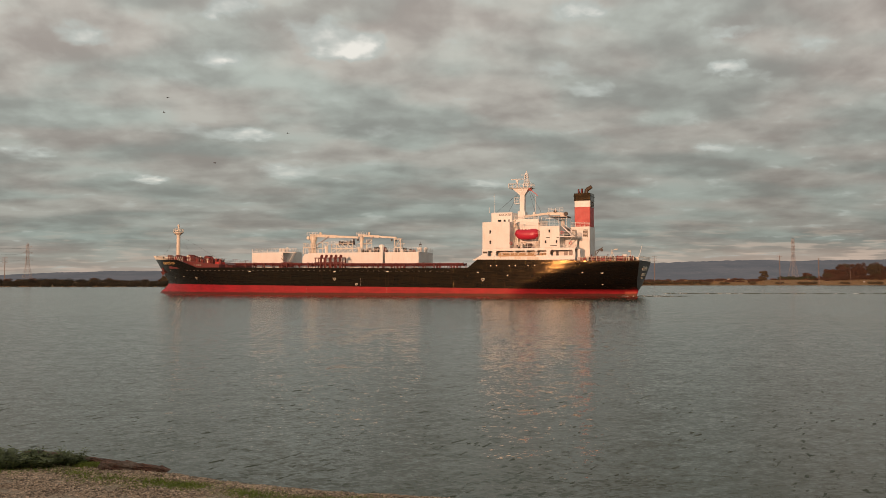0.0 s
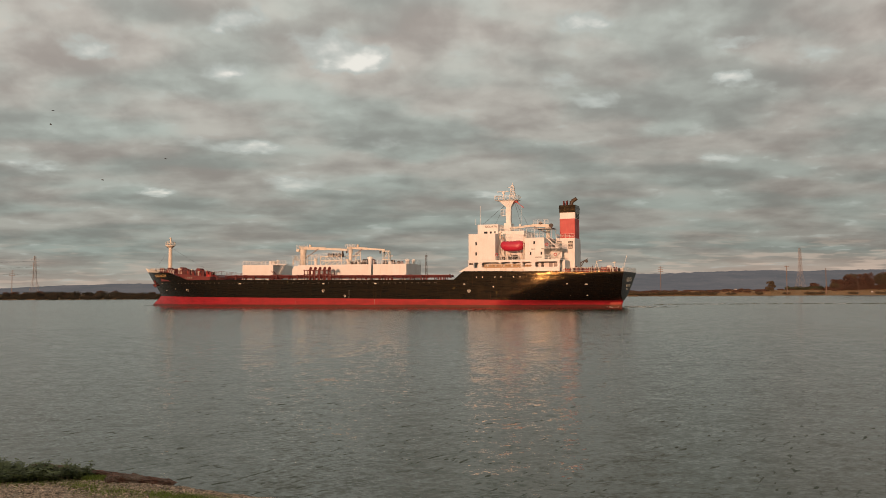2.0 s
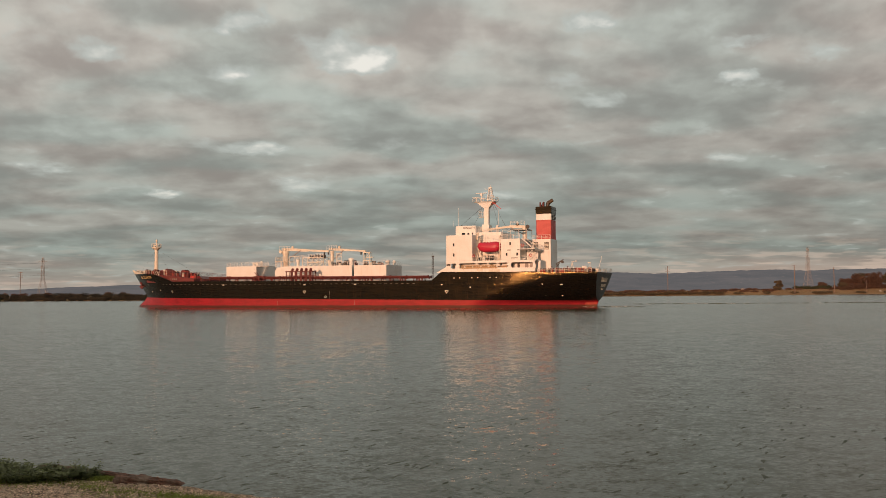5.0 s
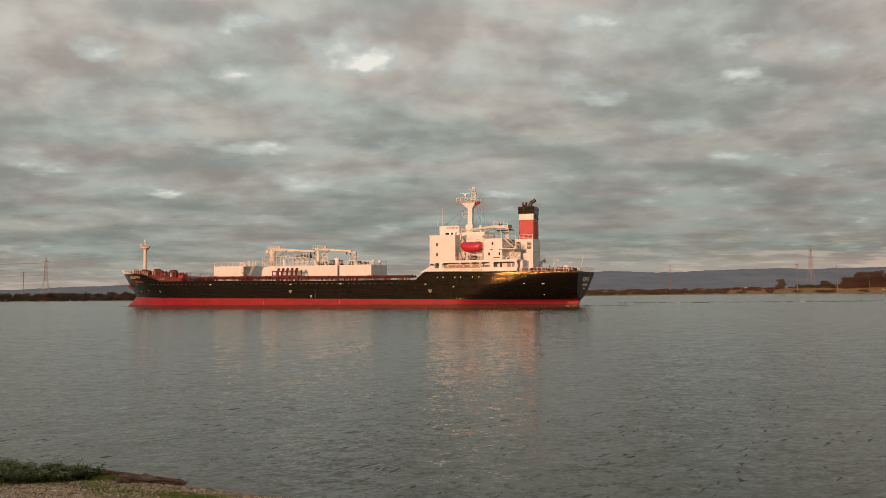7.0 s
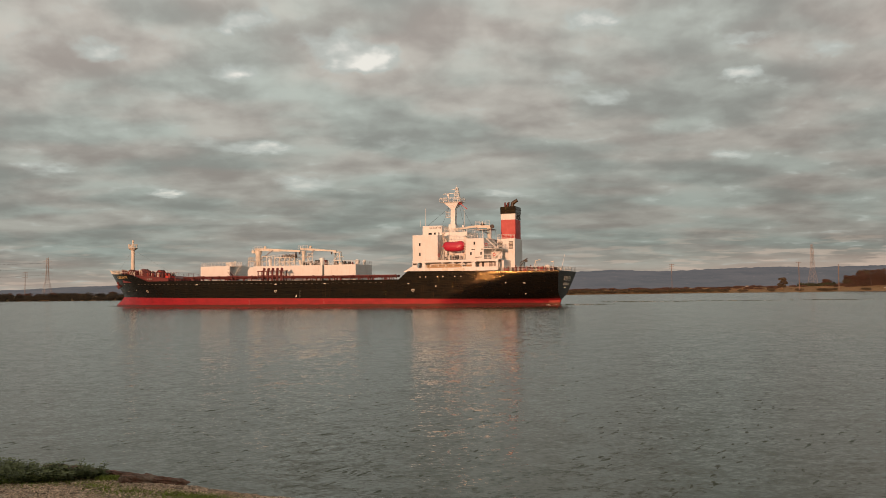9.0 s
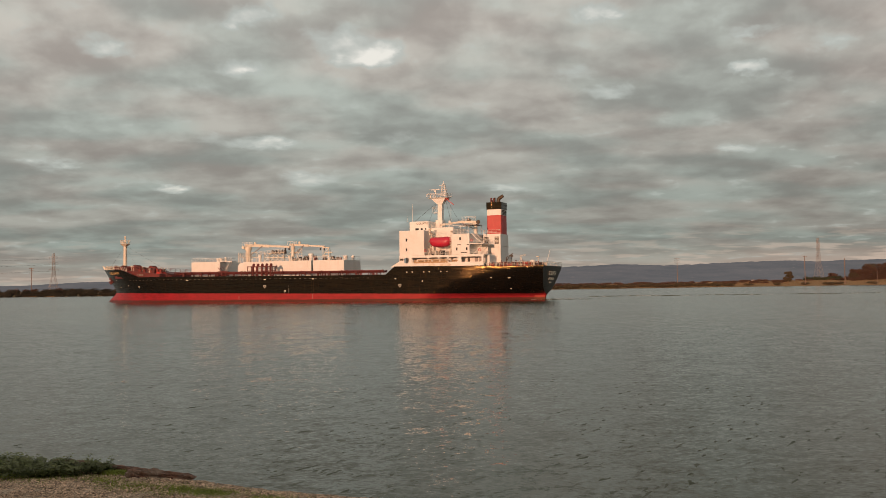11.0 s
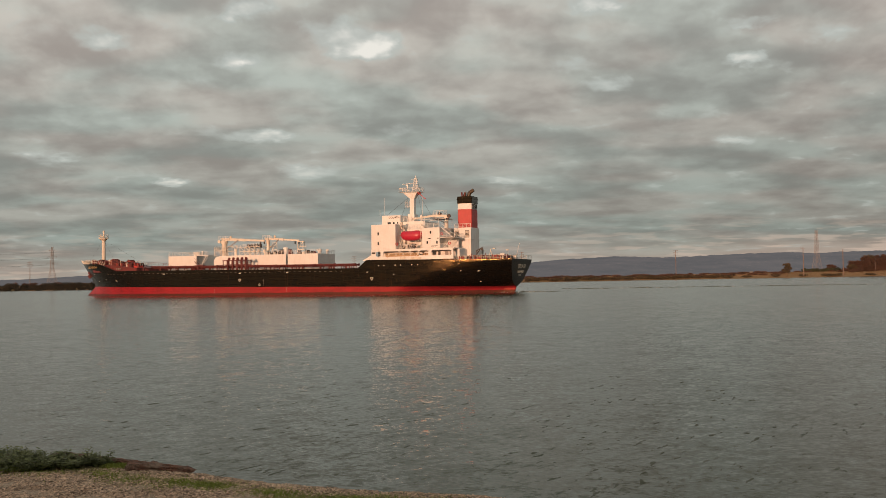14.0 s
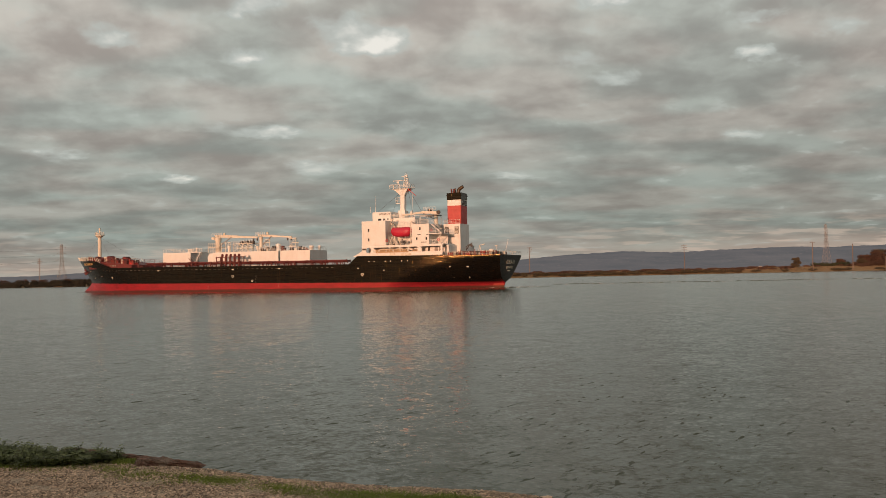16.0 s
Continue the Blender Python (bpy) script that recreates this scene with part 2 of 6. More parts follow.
def box(bm, x0, x1, y0, y1, z0, z1, bevel=0.0):
    made = bmesh.ops.create_cube(bm, size=1.0, matrix=Matrix.LocRotScale(((x0 + x1) / 2, (y0 + y1) / 2, (z0 + z1) / 2), None,
                                                                         (abs(x1 - x0), abs(y1 - y0), abs(z1 - z0))))
    if bevel:
        edges = list({ed for v in made["verts"] for ed in v.link_edges})
        bmesh.ops.bevel(bm, geom=edges, offset=bevel, segments=2, affect="EDGES", profile=0.5)
    return bm


def bar(bm, p, q, r, r2=None, n=6):
    p, q = Vector(p), Vector(q)
    m = Matrix.Translation((p + q) / 2) @ (q - p).to_track_quat("Z", "Y").to_matrix().to_4x4()
    bmesh.ops.create_cone(bm, cap_ends=True, segments=n, radius1=r, radius2=r if r2 is None else r2, depth=(q - p).length, matrix=m)
    return bm


def beam(bm, p, q, w, h):
    """A bar of square section."""
    p, q = Vector(p), Vector(q)
    m = Matrix.Translation((p + q) / 2) @ (q - p).to_track_quat("Z", "Y").to_matrix().to_4x4() @ Matrix.Diagonal((w, h, (q - p).length, 1))
    bmesh.ops.create_cube(bm, size=1.0, matrix=m)
    return bm


def B():
    return bmesh.new()


POSTS = {}


def railing(parent, pts, height=1.05, gap=1.5, bars=3, material=None, r=0.035, name="railing"):
    """A ship's rail along pts: bars in one mesh, each post a piece of its own."""
    material = material or WHITE
    bm = B()
    for p, q in zip(pts, pts[1:]):
        for i in range(bars):
            h = Vector((0, 0, height * (i + 1) / bars))
            bar(bm, Vector(p) + h, Vector(q) + h, r * (1.0 if i == bars - 1 else 0.8), n=5)
    rail = part(name, bm, material, parent)
    key = (height, material.name, r)
    for p, q in zip(pts, pts[1:]):
        p, q = Vector(p), Vector(q)
        count = max(1, round((q - p).length / gap))
        for i in range(count + (q == Vector(pts[-1]))):
            at = p.lerp(q, i / count)
            if key not in POSTS:
                post = part("post", bar(B(), (0, 0, -0.02), (0, 0, height), r * 1.2, n=5), material, rail)
                POSTS[key] = post.data
                post.matrix_basis = Matrix.Translation(at)
            else:
                alike("post", POSTS[key], rail, Matrix.Translation(at))
    return rail


def ladder(parent, p, q, width, along, material, steps=9):
    """An inclined ladder from p up to q, its treads along the given way."""
    bm, w = B(), Vector(along) * width / 2
    for s in (-1, 1):
        beam(bm, Vector(p) + w * s, Vector(q) + w * s, 0.06, 0.16)
        bar(bm, Vector(p) + w * s + Vector((0, 0, 0.9)), Vector(q) + w * s + Vector((0, 0, 0.9)), 0.03, n=5)
    for i in range(1, steps):
        c = Vector(p).lerp(Vector(q), i / steps)
        beam(bm, c - w, c + w, 0.2, 0.04)
    return part("ladder", bm, material, parent)


def letters(text, size, material, parent, m, name="writing", depth=0.02):
    """Raised letters in the built-in font, as a mesh."""
    cu = bpy.data.curves.new(name, "FONT")
    cu.body, cu.size, cu.extrude, cu.align_x, cu.align_y = text, size, depth, "CENTER", "CENTER"
    ob = bpy.data.objects.new(name, cu)
    me = bpy.data.meshes.new_from_object(ob)
    bpy.data.objects.remove(ob)
    me.materials.append(material)
    ob = new(name, me)
    ob.parent = parent
    ob.matrix_basis = m
    return ob


def lerp_table(rows, x):
    for (x0, y0), (x1, y1) in zip(rows, rows[1:]):
        if x <= x1:
            return y0 + (y1 - y0) * min(1, max(0, (x - x0) / (x1 - x0)))
    return rows[-1][1]


# ---- water ----
WATER = -0.3


def water_material():
    """Wind-ruffled water: the slope of each facet adds up from waves of several sizes."""
    m = bpy.data.materials.new("river_water")
    m.use_nodes = True
    k = Nodes(m.node_tree)
    co = k.n("ShaderNodeTexCoord").outputs["Object"]

    def slopes(vec, scale, across, towards, detail=2.0, rough=0.5):
        colour = k.n("ShaderNodeTexNoise", {"Vector": vec, "Scale": scale, "Detail": detail, "Roughness": rough}).outputs["Color"]
        off = k.n("ShaderNodeVectorMath", {0: colour, 1: (0.5, 0.5, 0.5)}, operation="SUBTRACT").outputs[0]
        return k.n("ShaderNodeVectorMath", {0: off, 1: (across, towards, 0.0)}, operation="MULTIPLY").outputs[0]

    def plus(a, b):
        return k.n("ShaderNodeVectorMath", {0: a, 1: b}, operation="ADD").outputs[0]

    def times(a, f):
        return k.n("ShaderNodeVectorMath", {0: a, 3: f}, operation="SCALE").outputs[0]

    def drawn_out(angle, ratio):
        spun = k.n("ShaderNodeMapping", {"Vector": co, "Rotation": (0, 0, radians(-angle))}).outputs[0]
        return k.scaled(spun, ratio, 1.0, 1.0)

    turned, cross, leaning = drawn_out(38, 0.55), drawn_out(-18, 0.6), drawn_out(58, 0.35)
    gust = k.n("ShaderNodeMapRange", {0: k.noise(k.scaled(co, 1.0, 0.35, 1.0), 0.03, 3.0, 0.5), 1: 0.35, 2: 0.65, 3: 0.75, 4: 1.2}).outputs[0]
    s = plus(slopes(turned, 0.9, 0.06, 0.1), slopes(cross, 2.6, 0.1, 0.16))
    s = plus(s, times(plus(slopes(turned, 5.5, 0.18, 0.27), slopes(cross, 16.0, 0.2, 0.42)), gust))
    # scattered small crests that lean towards the bank
    crest = k.math("MULTIPLY", k.soft(k.noise(leaning, 5.5, 2.0, 0.5), 0.62, 0.7), k.soft(k.noise(co, 0.35, 2.0, 0.5), 0.4, 0.58))
    s = plus(s, times((0.1, -0.3, 0.0), crest))
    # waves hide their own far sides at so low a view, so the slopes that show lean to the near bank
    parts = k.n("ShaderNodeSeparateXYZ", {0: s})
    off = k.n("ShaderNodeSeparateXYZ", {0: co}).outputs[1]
    # the slope limit falls with distance from the eye, keeping the hull out of reflections
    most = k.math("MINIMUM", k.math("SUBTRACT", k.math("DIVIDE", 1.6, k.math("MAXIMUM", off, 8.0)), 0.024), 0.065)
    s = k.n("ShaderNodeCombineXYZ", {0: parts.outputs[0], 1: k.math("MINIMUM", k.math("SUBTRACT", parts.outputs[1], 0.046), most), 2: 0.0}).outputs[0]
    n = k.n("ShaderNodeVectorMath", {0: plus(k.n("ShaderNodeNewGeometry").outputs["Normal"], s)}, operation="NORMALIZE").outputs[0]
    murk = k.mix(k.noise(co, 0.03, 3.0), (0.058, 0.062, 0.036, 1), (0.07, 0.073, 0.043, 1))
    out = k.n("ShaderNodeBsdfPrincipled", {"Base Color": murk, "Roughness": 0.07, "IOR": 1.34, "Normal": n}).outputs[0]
    k.n("ShaderNodeOutputMaterial", {0: out})
    return m


def make_water():
    bm = B()
    xs, ys = np.linspace(-4900, 4900, 15), np.concatenate([np.linspace(-300, 0, 4), np.linspace(60, 1100, 12)])
    grid = [[bm.verts.new((x, y, 0)) for x in xs] for y in ys]
    for r0, r1 in zip(grid, grid[1:]):
        for i in range(len(xs) - 1):
            bm.faces.new((r0[i], r0[i + 1], r1[i + 1], r1[i]))
    ob = part("water", bm, water_material(), None)
    return tagged(ob, "grey-green rippled river water reflecting the evening sky", "water", kind="structure")


water = make_water()

# ---- near bank ----
ALONG, OUT = Vector((0.948, -0.318, 0)), Vector((0.318, 0.948, 0))
BANK = 1.45


def bank_edge(s):
    return 6.62 + 0.12 * min(1.0, max(0.0, (-4.6 - s) / 1.2)) + 0.06 * noise.noise((s * 0.7, 3, 0)) + 0.05 * noise.noise((s * 3.1, 7, 0))


def bank_height(s, d):
    e0 = bank_edge(s)
    bumps = 0.035 * noise.noise((s * 0.9, d * 0.9, 1)) + 0.012 * noise.noise((s * 5, d * 5, 4))
    # the high rise behind the eye is added, unseen, to shade the foreground
    z = lerp_table([(-420, 1.4), (-140, 1.6), (-60, 8.0), (-30, 8.6), (-14, 1.9), (-8, BANK), (e0 - 0.25, BANK), (e0 - 0.04, BANK - 0.05),
                    (e0 + 0.1, BANK - 0.4), (e0 + 0.4, 0.6), (e0 + 2.5, -1.2)], d)
    if d < -14:
        z += 0.8 * noise.noise((s * 0.05, d * 0.05, 9))
    return z + bumps


def on_bank(s, d, lift=0.0):
    return ALONG * s + OUT * d + Vector((0, 0, bank_height(s, d) + lift))


def gravel_material():
    m = bpy.data.materials.new("gravelly_soil")
    m.use_nodes = True
    k = Nodes(m.node_tree)
    co = k.n("ShaderNodeTexCoord").outputs["Object"]
    cells = k.n("ShaderNodeTexVoronoi", {"Vector": co, "Scale": 85.0})
    big = k.noise(co, 1.3, 4.0, 0.6)
    col = k.mix(k.ramp(big, 0.35, 0.65), (0.36, 0.255, 0.17, 1), (0.48, 0.35, 0.245, 1))
    col = k.mix(0.6, col, k.mix(cells.outputs["Color"], (0.14, 0.1, 0.065, 1), (0.7, 0.53, 0.39, 1)))
    b = k.n("ShaderNodeBump", {"Strength": 0.8, "Distance": 0.015, "Height": cells.outputs["Distance"]}).outputs[0]
    k.n("ShaderNodeOutputMaterial", {0: k.n("ShaderNodeBsdfPrincipled", {"Base Color": col, "Roughness": 0.9, "Normal": b}).outputs[0]})
    return m


def make_bank():
    ss = np.concatenate([[-900, -500, -250, -120, -60, -30], np.arange(-16, 10.01, 0.2), [16, 30, 60, 120, 250, 500, 900]])
    ds = np.concatenate([[-420, -200, -140, -90, -60, -50, -40, -30, -22, -14, -8, -3, 0], np.arange(1, 6.2, 0.4), np.arange(6.2, 7.3, 0.06), [7.6, 8.2, 9.2]])
    verts = [tuple(on_bank(s, d)) for d in ds for s in ss]
    n = len(ss)
    faces = [(j * n + i, j * n + i + 1, (j + 1) * n + i + 1, (j + 1) * n + i) for j in range(len(ds) - 1) for i in range(n - 1)]
    me = bpy.data.meshes.new("ground")
    me.from_pydata(verts, [], faces)
    me.materials.append(gravel_material())
    me.shade_smooth()
    return tagged(new("ground", me), "brown gravelly earth bank beside the river", "ground", kind="structure")


make_bank()

# ---- far bank ----
SHORE = [(-5000, 1100), (-1500, 700), (-450, 585), (-200, 575), (60, 690), (190, 755), (300, 785), (450, 835), (1500, 1000), (5000, 1100)]


def shore(x):
    return lerp_table(SHORE, x) + 5 * noise.noise((x * 0.02, 0, 5))


FAR_GRASS = mat("dry_marsh_grass", (0.3, 0.17, 0.075), (0.17, 0.12, 0.05), 0.95, 0, 0.03, 0.4, 0.6, 0.4, stretch=(0.4, 1, 1))


def far_height(x, off):
    top = lerp_table([(-5000, 2.6), (-150, 2.6), (40, 3.2), (190, 3.6), (300, 4.6), (450, 5.2), (5000, 5)], x)
    z = lerp_table([(-30, -2), (0, -0.2), (4, 0.9), (14, 0.55 * top), (30, top), (55, top * 0.95), (90, top * 0.75), (4400, top * 0.75)], off)
    return z + (0.35 * noise.noise((x * 0.06, off * 0.08, 2)) if off > 4 else 0.0)


def make_far_bank():
    xs = np.concatenate([[-5000, -3000, -1500, -900], np.arange(-560, 620, 8.0), [900, 1500, 3000, 5000]])
    offs = [-30, -6, 0, 2, 4, 8, 14, 20, 26, 30, 36, 45, 55, 70, 90, 140, 300, 1000, 4000]
    verts = [(x, shore(x) + o, far_height(x, o)) for o in offs for x in xs]
    n = len(xs)
    faces = [(j * n + i, j * n + i + 1, (j + 1) * n + i + 1, (j + 1) * n + i) for j in range(len(offs) - 1) for i in range(n - 1)]
    me = bpy.data.meshes.new("far_bank")
    me.from_pydata([tuple(map(float, v)) for v in verts], [], faces)
    me.materials.append(FAR_GRASS)
    me.shade_smooth()
    return tagged(new("far_bank", me), "flat far river bank with dry golden marsh grass", "ground", kind="structure")


make_far_bank()

# distant wooded hills
def hill_material():
    """Woods and fields under blue evening haze, which is put in as emission."""
    m = bpy.data.materials.new("hazy_wooded_hills")
    m.use_nodes = True
    k = Nodes(m.node_tree)
    co = k.n("ShaderNodeTexCoord").outputs["Object"]
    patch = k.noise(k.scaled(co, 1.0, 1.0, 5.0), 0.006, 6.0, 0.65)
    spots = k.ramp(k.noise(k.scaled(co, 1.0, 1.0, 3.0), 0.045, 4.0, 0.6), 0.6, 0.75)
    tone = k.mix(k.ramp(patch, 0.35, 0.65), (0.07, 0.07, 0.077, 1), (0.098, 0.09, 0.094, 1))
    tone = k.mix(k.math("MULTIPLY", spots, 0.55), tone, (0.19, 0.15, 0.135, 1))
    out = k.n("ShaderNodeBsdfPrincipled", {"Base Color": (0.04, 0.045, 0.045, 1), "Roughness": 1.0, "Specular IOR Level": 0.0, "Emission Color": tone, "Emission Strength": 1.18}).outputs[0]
    k.n("ShaderNodeOutputMaterial", {0: out})
    return m


HILL = hill_material()
RIDGE = [(-5000, 30), (-2900, 25), (-2194, 33), (-1914, 46), (-1634, 52), (-1383, 55), (-900, 44), (-300, 36), (100, 56), (270, 72), (464, 89), (741, 100),
         (1017, 92), (1290, 102), (1566, 108), (1725, 101), (1850, 106), (2170, 111), (3000, 120), (5000, 90)]


def make_hills():
    xs = np.arange(-4200, 4201, 10.0)
    rows = []
    for j, f in enumerate((0.0, 0.25, 0.5, 0.75, 0.92, 1.0, 0.85, 0.3)):
        y = 3300 + 150 * j
        rows.append([(float(x), float(y), 2 + f * (y / 4200) * (lerp_table(RIDGE, x * 4200 / y) + 3 * noise.noise((x * 0.006, j, 0)) + (2.4 * noise.noise((x * 0.03, j, 3)) + 1.5 * noise.noise((x * 0.11, j, 3)) if f > 0.8 else 0)
                                               - (9 + 6 * noise.noise((x * 0.004, j * 1.3, 8))) * (1 - f))) for x in xs])
    n = len(xs)
    me = bpy.data.meshes.new("backdrop")
    me.from_pydata([v for r in rows for v in r], [], [(j * n + i, j * n + i + 1, (j + 1) * n + i + 1, (j + 1) * n + i) for j in range(len(rows) - 1) for i in range(n - 1)])
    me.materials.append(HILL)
    me.shade_smooth()
    return tagged(new("backdrop", me), "long blue-grey wooded hills in the distance", "hills", kind="structure")


make_hills()


# ---- the ship: x runs forward from the stern, y to port, z up from the water ----
ship = thing("cargo_ship", "black-hulled cement carrier with red boot topping and white deckhouse", "ship")
HALF = 11.75
SHEER = [(0, 7.95), (8, 7.85), (28, 8.3), (37.2, 8.4), (39.7, 6.4), (60, 6.5), (100, 6.9), (120, 7.0), (127, 9.2), (143, 9.7)]
STEM = [(-2, 141.8), (-0.4, 141.0), (0.6, 139.9), (1.4, 138.6), (2.4, 137.6), (3.3, 137.7), (6.3, 140.0), (9.7, 142.5), (11, 143.5)]


def boot(x):
    return 1.25 + 1.2 * x / 130


def breadth(x, z):
    """Half the hull's breadth at a place along it and a height."""
    zz = min(max(z / 8.0, 0), 1.2)
    if x < 60:
        waist = 24.5 + 1.4 * max(0.0, 5 - max(z, 0))
        bend = min(max(0.0, waist - x), 10.0)
        fair = HALF - 0.0078 * bend * (bend + 2 * max(0.0, waist - x - 10.0))
        b0 = 9.2 * min(1.0, max(0.0, (z - 0.9) / 7.05)) ** 0.55
        first, last = 17 + 2.2 * max(0.0, 6 - max(z, 0)), 5.5 * min(1.0, max(0.0, (2.6 - z) / 1.8))
        gone = max(0.0, HALF - 0.0078 * 10.0 * (2 * waist - 10.0) - b0)
        return max(0.05, fair - gone * (max(0.0, first - x) / (first - last)) ** 1.2)
    tip = lerp_table(STEM, z)
    start = 100 + 10 * zz
    u = max(0.0, min(1.0, (x - start) / (tip - start)))
    return HALF * (1 - u ** (1.75 + 0.75 * zz))


STATIONS = sorted(set(list(np.arange(0, 40, 1.6)) + [37.2, 39.7] + list(np.arange(40, 112, 6)) + list(np.arange(112, 141, 1.4)) + [120, 127, 141.5, 142.3, 143]))


def station_x(s, z):
    if s <= 112:
        return float(s + (0.25 * (8 - z) - 0.6 if s < 0.1 else 0))
    return float(112 + (s - 112) * (lerp_table(STEM, z) - 112) / 31)


def hull_skin(low, high, rows, bm=None):
    """Both sides between two heights, given along the stations."""
    bm = bm or B()
    for side in (1, -1):
        grid = []
        for s in STATIONS:
            z0, z1 = low(s), high(s)
            col = []
            for i in range(rows + 1):
                z = z0 + (z1 - z0) * i / rows
                x = station_x(s, z)
                col.append(bm.verts.new((x, side * (breadth(x, z) if s < 143 else 0.02), z)))
            grid.append(col)
        for c0, c1 in zip(grid, grid[1:]):
            for i in range(rows):
                bm.faces.new((c0[i], c1[i], c1[i + 1], c0[i + 1]))
    return bm


def transom(low, high, rows):
    bm = B()
    prev = None
    for i in range(rows + 1):
        z = low + (high - low) * i / rows
        x = station_x(0, z)
        b = breadth(x, z)
        cur = [bm.verts.new((x - 0.15 * (1 - (k / 4) ** 2) * min(1, b / 5), b * k / 4, z)) for k in range(-4, 5)]
        if prev:
            for a0, a1, b0, b1 in zip(prev, prev[1:], cur, cur[1:]):
                bm.faces.new((a0, a1, b1, b0))
        prev = cur
    return bm


sheer = lambda s: lerp_table(SHEER, s)
hull = part("hull", hull_skin(boot, sheer, 14), HULL_BLACK, ship, "black painted steel hull with rust scuffs", True)
part("boot_topping", hull_skin(lambda s: -1.5, boot, 5), HULL_RED, ship, "red antifouling band above the waterline", True)
part("transom", transom(1.0, sheer(0), 12), STERN_BLACK, ship, "black flat stern plate", True)

bm = B()
prev = None
for s in STATIONS:
    z = sheer(s) - 0.06
    x = station_x(s, z)
    b = max(0.03, breadth(x, z) - 0.05)
    cur = [bm.verts.new((x, y, z)) for y in (-b, b)]
    if prev:
        bm.faces.new((prev[0], prev[1], cur[1], cur[0]))
    prev = cur
part("deck", bm, OXIDE, ship, "red oxide steel deck")

# bulb and rudder
bm = B()
bmesh.ops.create_uvsphere(bm, u_segments=24, v_segments=14, radius=1.0, matrix=Matrix.LocRotScale((136.2, 0, -1.3), Euler((0, radians(14), 0)), (6.6, 1.7, 2.6)))
part("bulbous_bow", bm, HULL_RED, ship, "red bulb at the forefoot", True)
bm = box(B(), 1.4, 5.8, -0.3, 0.3, -1.5, 1.45, 0.12)
part("rudder", bm, HULL_RED, ship, "red rudder head under the stern")

# white bow bulwark
bm = B()
for side in (1, -1):
    prev = None
    for x in np.linspace(133.0, 143.0, 12):
        f = (x - 133.0) / 10
        z0 = sheer(x) - 0.05
        z1 = z0 + 0.25 + 0.95 * f ** 1.3
        xa, xb = station_x(x, z0), station_x(x, z1)
        ya, yb = (breadth(xa, z0), breadth(xb, z0) + 0.15 * (1 - f)) if x < 142.9 else (0.02, 0.02)
        cur = [bm.verts.new((xa, side * (ya + 0.03), z0)), bm.verts.new((xb, side * (yb + 0.03), z1)), bm.verts.new((xb - 0.1, side * max(0.01, yb - 0.12), z1)),
               bm.verts.new((xa - 0.1, side * max(0.01, ya - 0.12), z0))]
        if prev:
            for i in range(3):
                bm.faces.new((prev[i], prev[i + 1], cur[i + 1], cur[i]))
        prev = cur
part("bulwark", bm, CREAM, ship, "pale bow bulwark")


# ---- deckhouse ----
def block(name, x0, x1, y0, y1, z0, z1, material=None, label="", bevel=0.06, parent=None):
    return part(name, box(B(), x0, x1, y0, y1, z0, z1, bevel), material or WHITE, parent or ship, label)


def window(parent, x, y, z, w=0.45, h=0.7, side=1):
    """A small framed ship's window in a side wall."""
    bm = B()
    for dx in (-1, 1):
        box(bm, x + dx * (w / 2 + 0.04) - 0.04, x + dx * (w / 2 + 0.04) + 0.04, y - 0.05, y + 0.06 * side, z - h / 2 - 0.08, z + h / 2 + 0.08)
        box(bm, x - w / 2, x + w / 2, y - 0.05, y + 0.06 * side, z + dx * (h / 2 + 0.04) - 0.04, z + dx * (h / 2 + 0.04) + 0.04)
    frame_ob = part("window", bm, WHITE, parent)
    return frame_ob


PANES = {}


def pane(parent, x, y, z, w, h, across="x"):
    """A dark pane, 3 cm proud of its wall; pieces of one size share their mesh."""
    key = (w, h, across)
    if key not in PANES:
        d = (w, 0.06, h) if across == "x" else (0.06, w, h)
        ob = part("pane", box(B(), -d[0] / 2, d[0] / 2, -d[1] / 2, d[1] / 2, -d[2] / 2, d[2] / 2), GLASS, parent)
        PANES[key] = ob.data
        ob.matrix_basis = Matrix.Translation((x, y, z))
    else:
        ob = alike("pane", PANES[key], parent, Matrix.Translation((x, y, z)))
    return ob


base = block("house_base", 13.0, 35.5, -8.6, 8.6, 8.0, 10.75, label="white lower deckhouse wall")
block("house_deck", 13.4, 36.1, -11.35, 11.35, 10.72, 10.98)
wing = block("wing_block", 29.2, 36.0, -11.3, 11.3, 10.98, 17.3, label="tall white forward deckhouse block")
core = block("house_core", 17.2, 29.2, -6.6, 6.6, 10.98, 16.2, label="white deckhouse behind the lifeboat")
aft = block("aft_block", 17.2, 21.9, -11.3, 11.3, 10.98, 16.05, label="white aft deckhouse block")
casing = block("engine_casing", 11.9, 16.5, -3.2, 3.2, 7.8, 16.25, label="white engine casing below the funnel")
wheel = block("wheelhouse", 30.2, 35.6, -6.0, 6.0, 17.3, 20.0, label="white wheelhouse with a name board", bevel=0.25)
block("monkey_island", 24.0, 30.2, -4.5, 4.5, 16.2, 18.3)
for x, z in ((34.0, 14.95), (34.0, 12.5)):
    pane(window(wing, x, 11.3, z, 0.42, 0.75), x, 11.3, z, 0.5, 0.8)
for x, z in ((19.6, 14.85), (20.5, 12.35), (17.9, 12.35)):
    pane(window(aft, x, 11.3, z, 0.4, 0.7), x, 11.3, z, 0.42, 0.72)
for x, w in ((31.0, 0.3), (32.1, 0.5), (33.4, 0.9)):
    pane(wheel, x, 6.0, 17.95, w, 0.5)
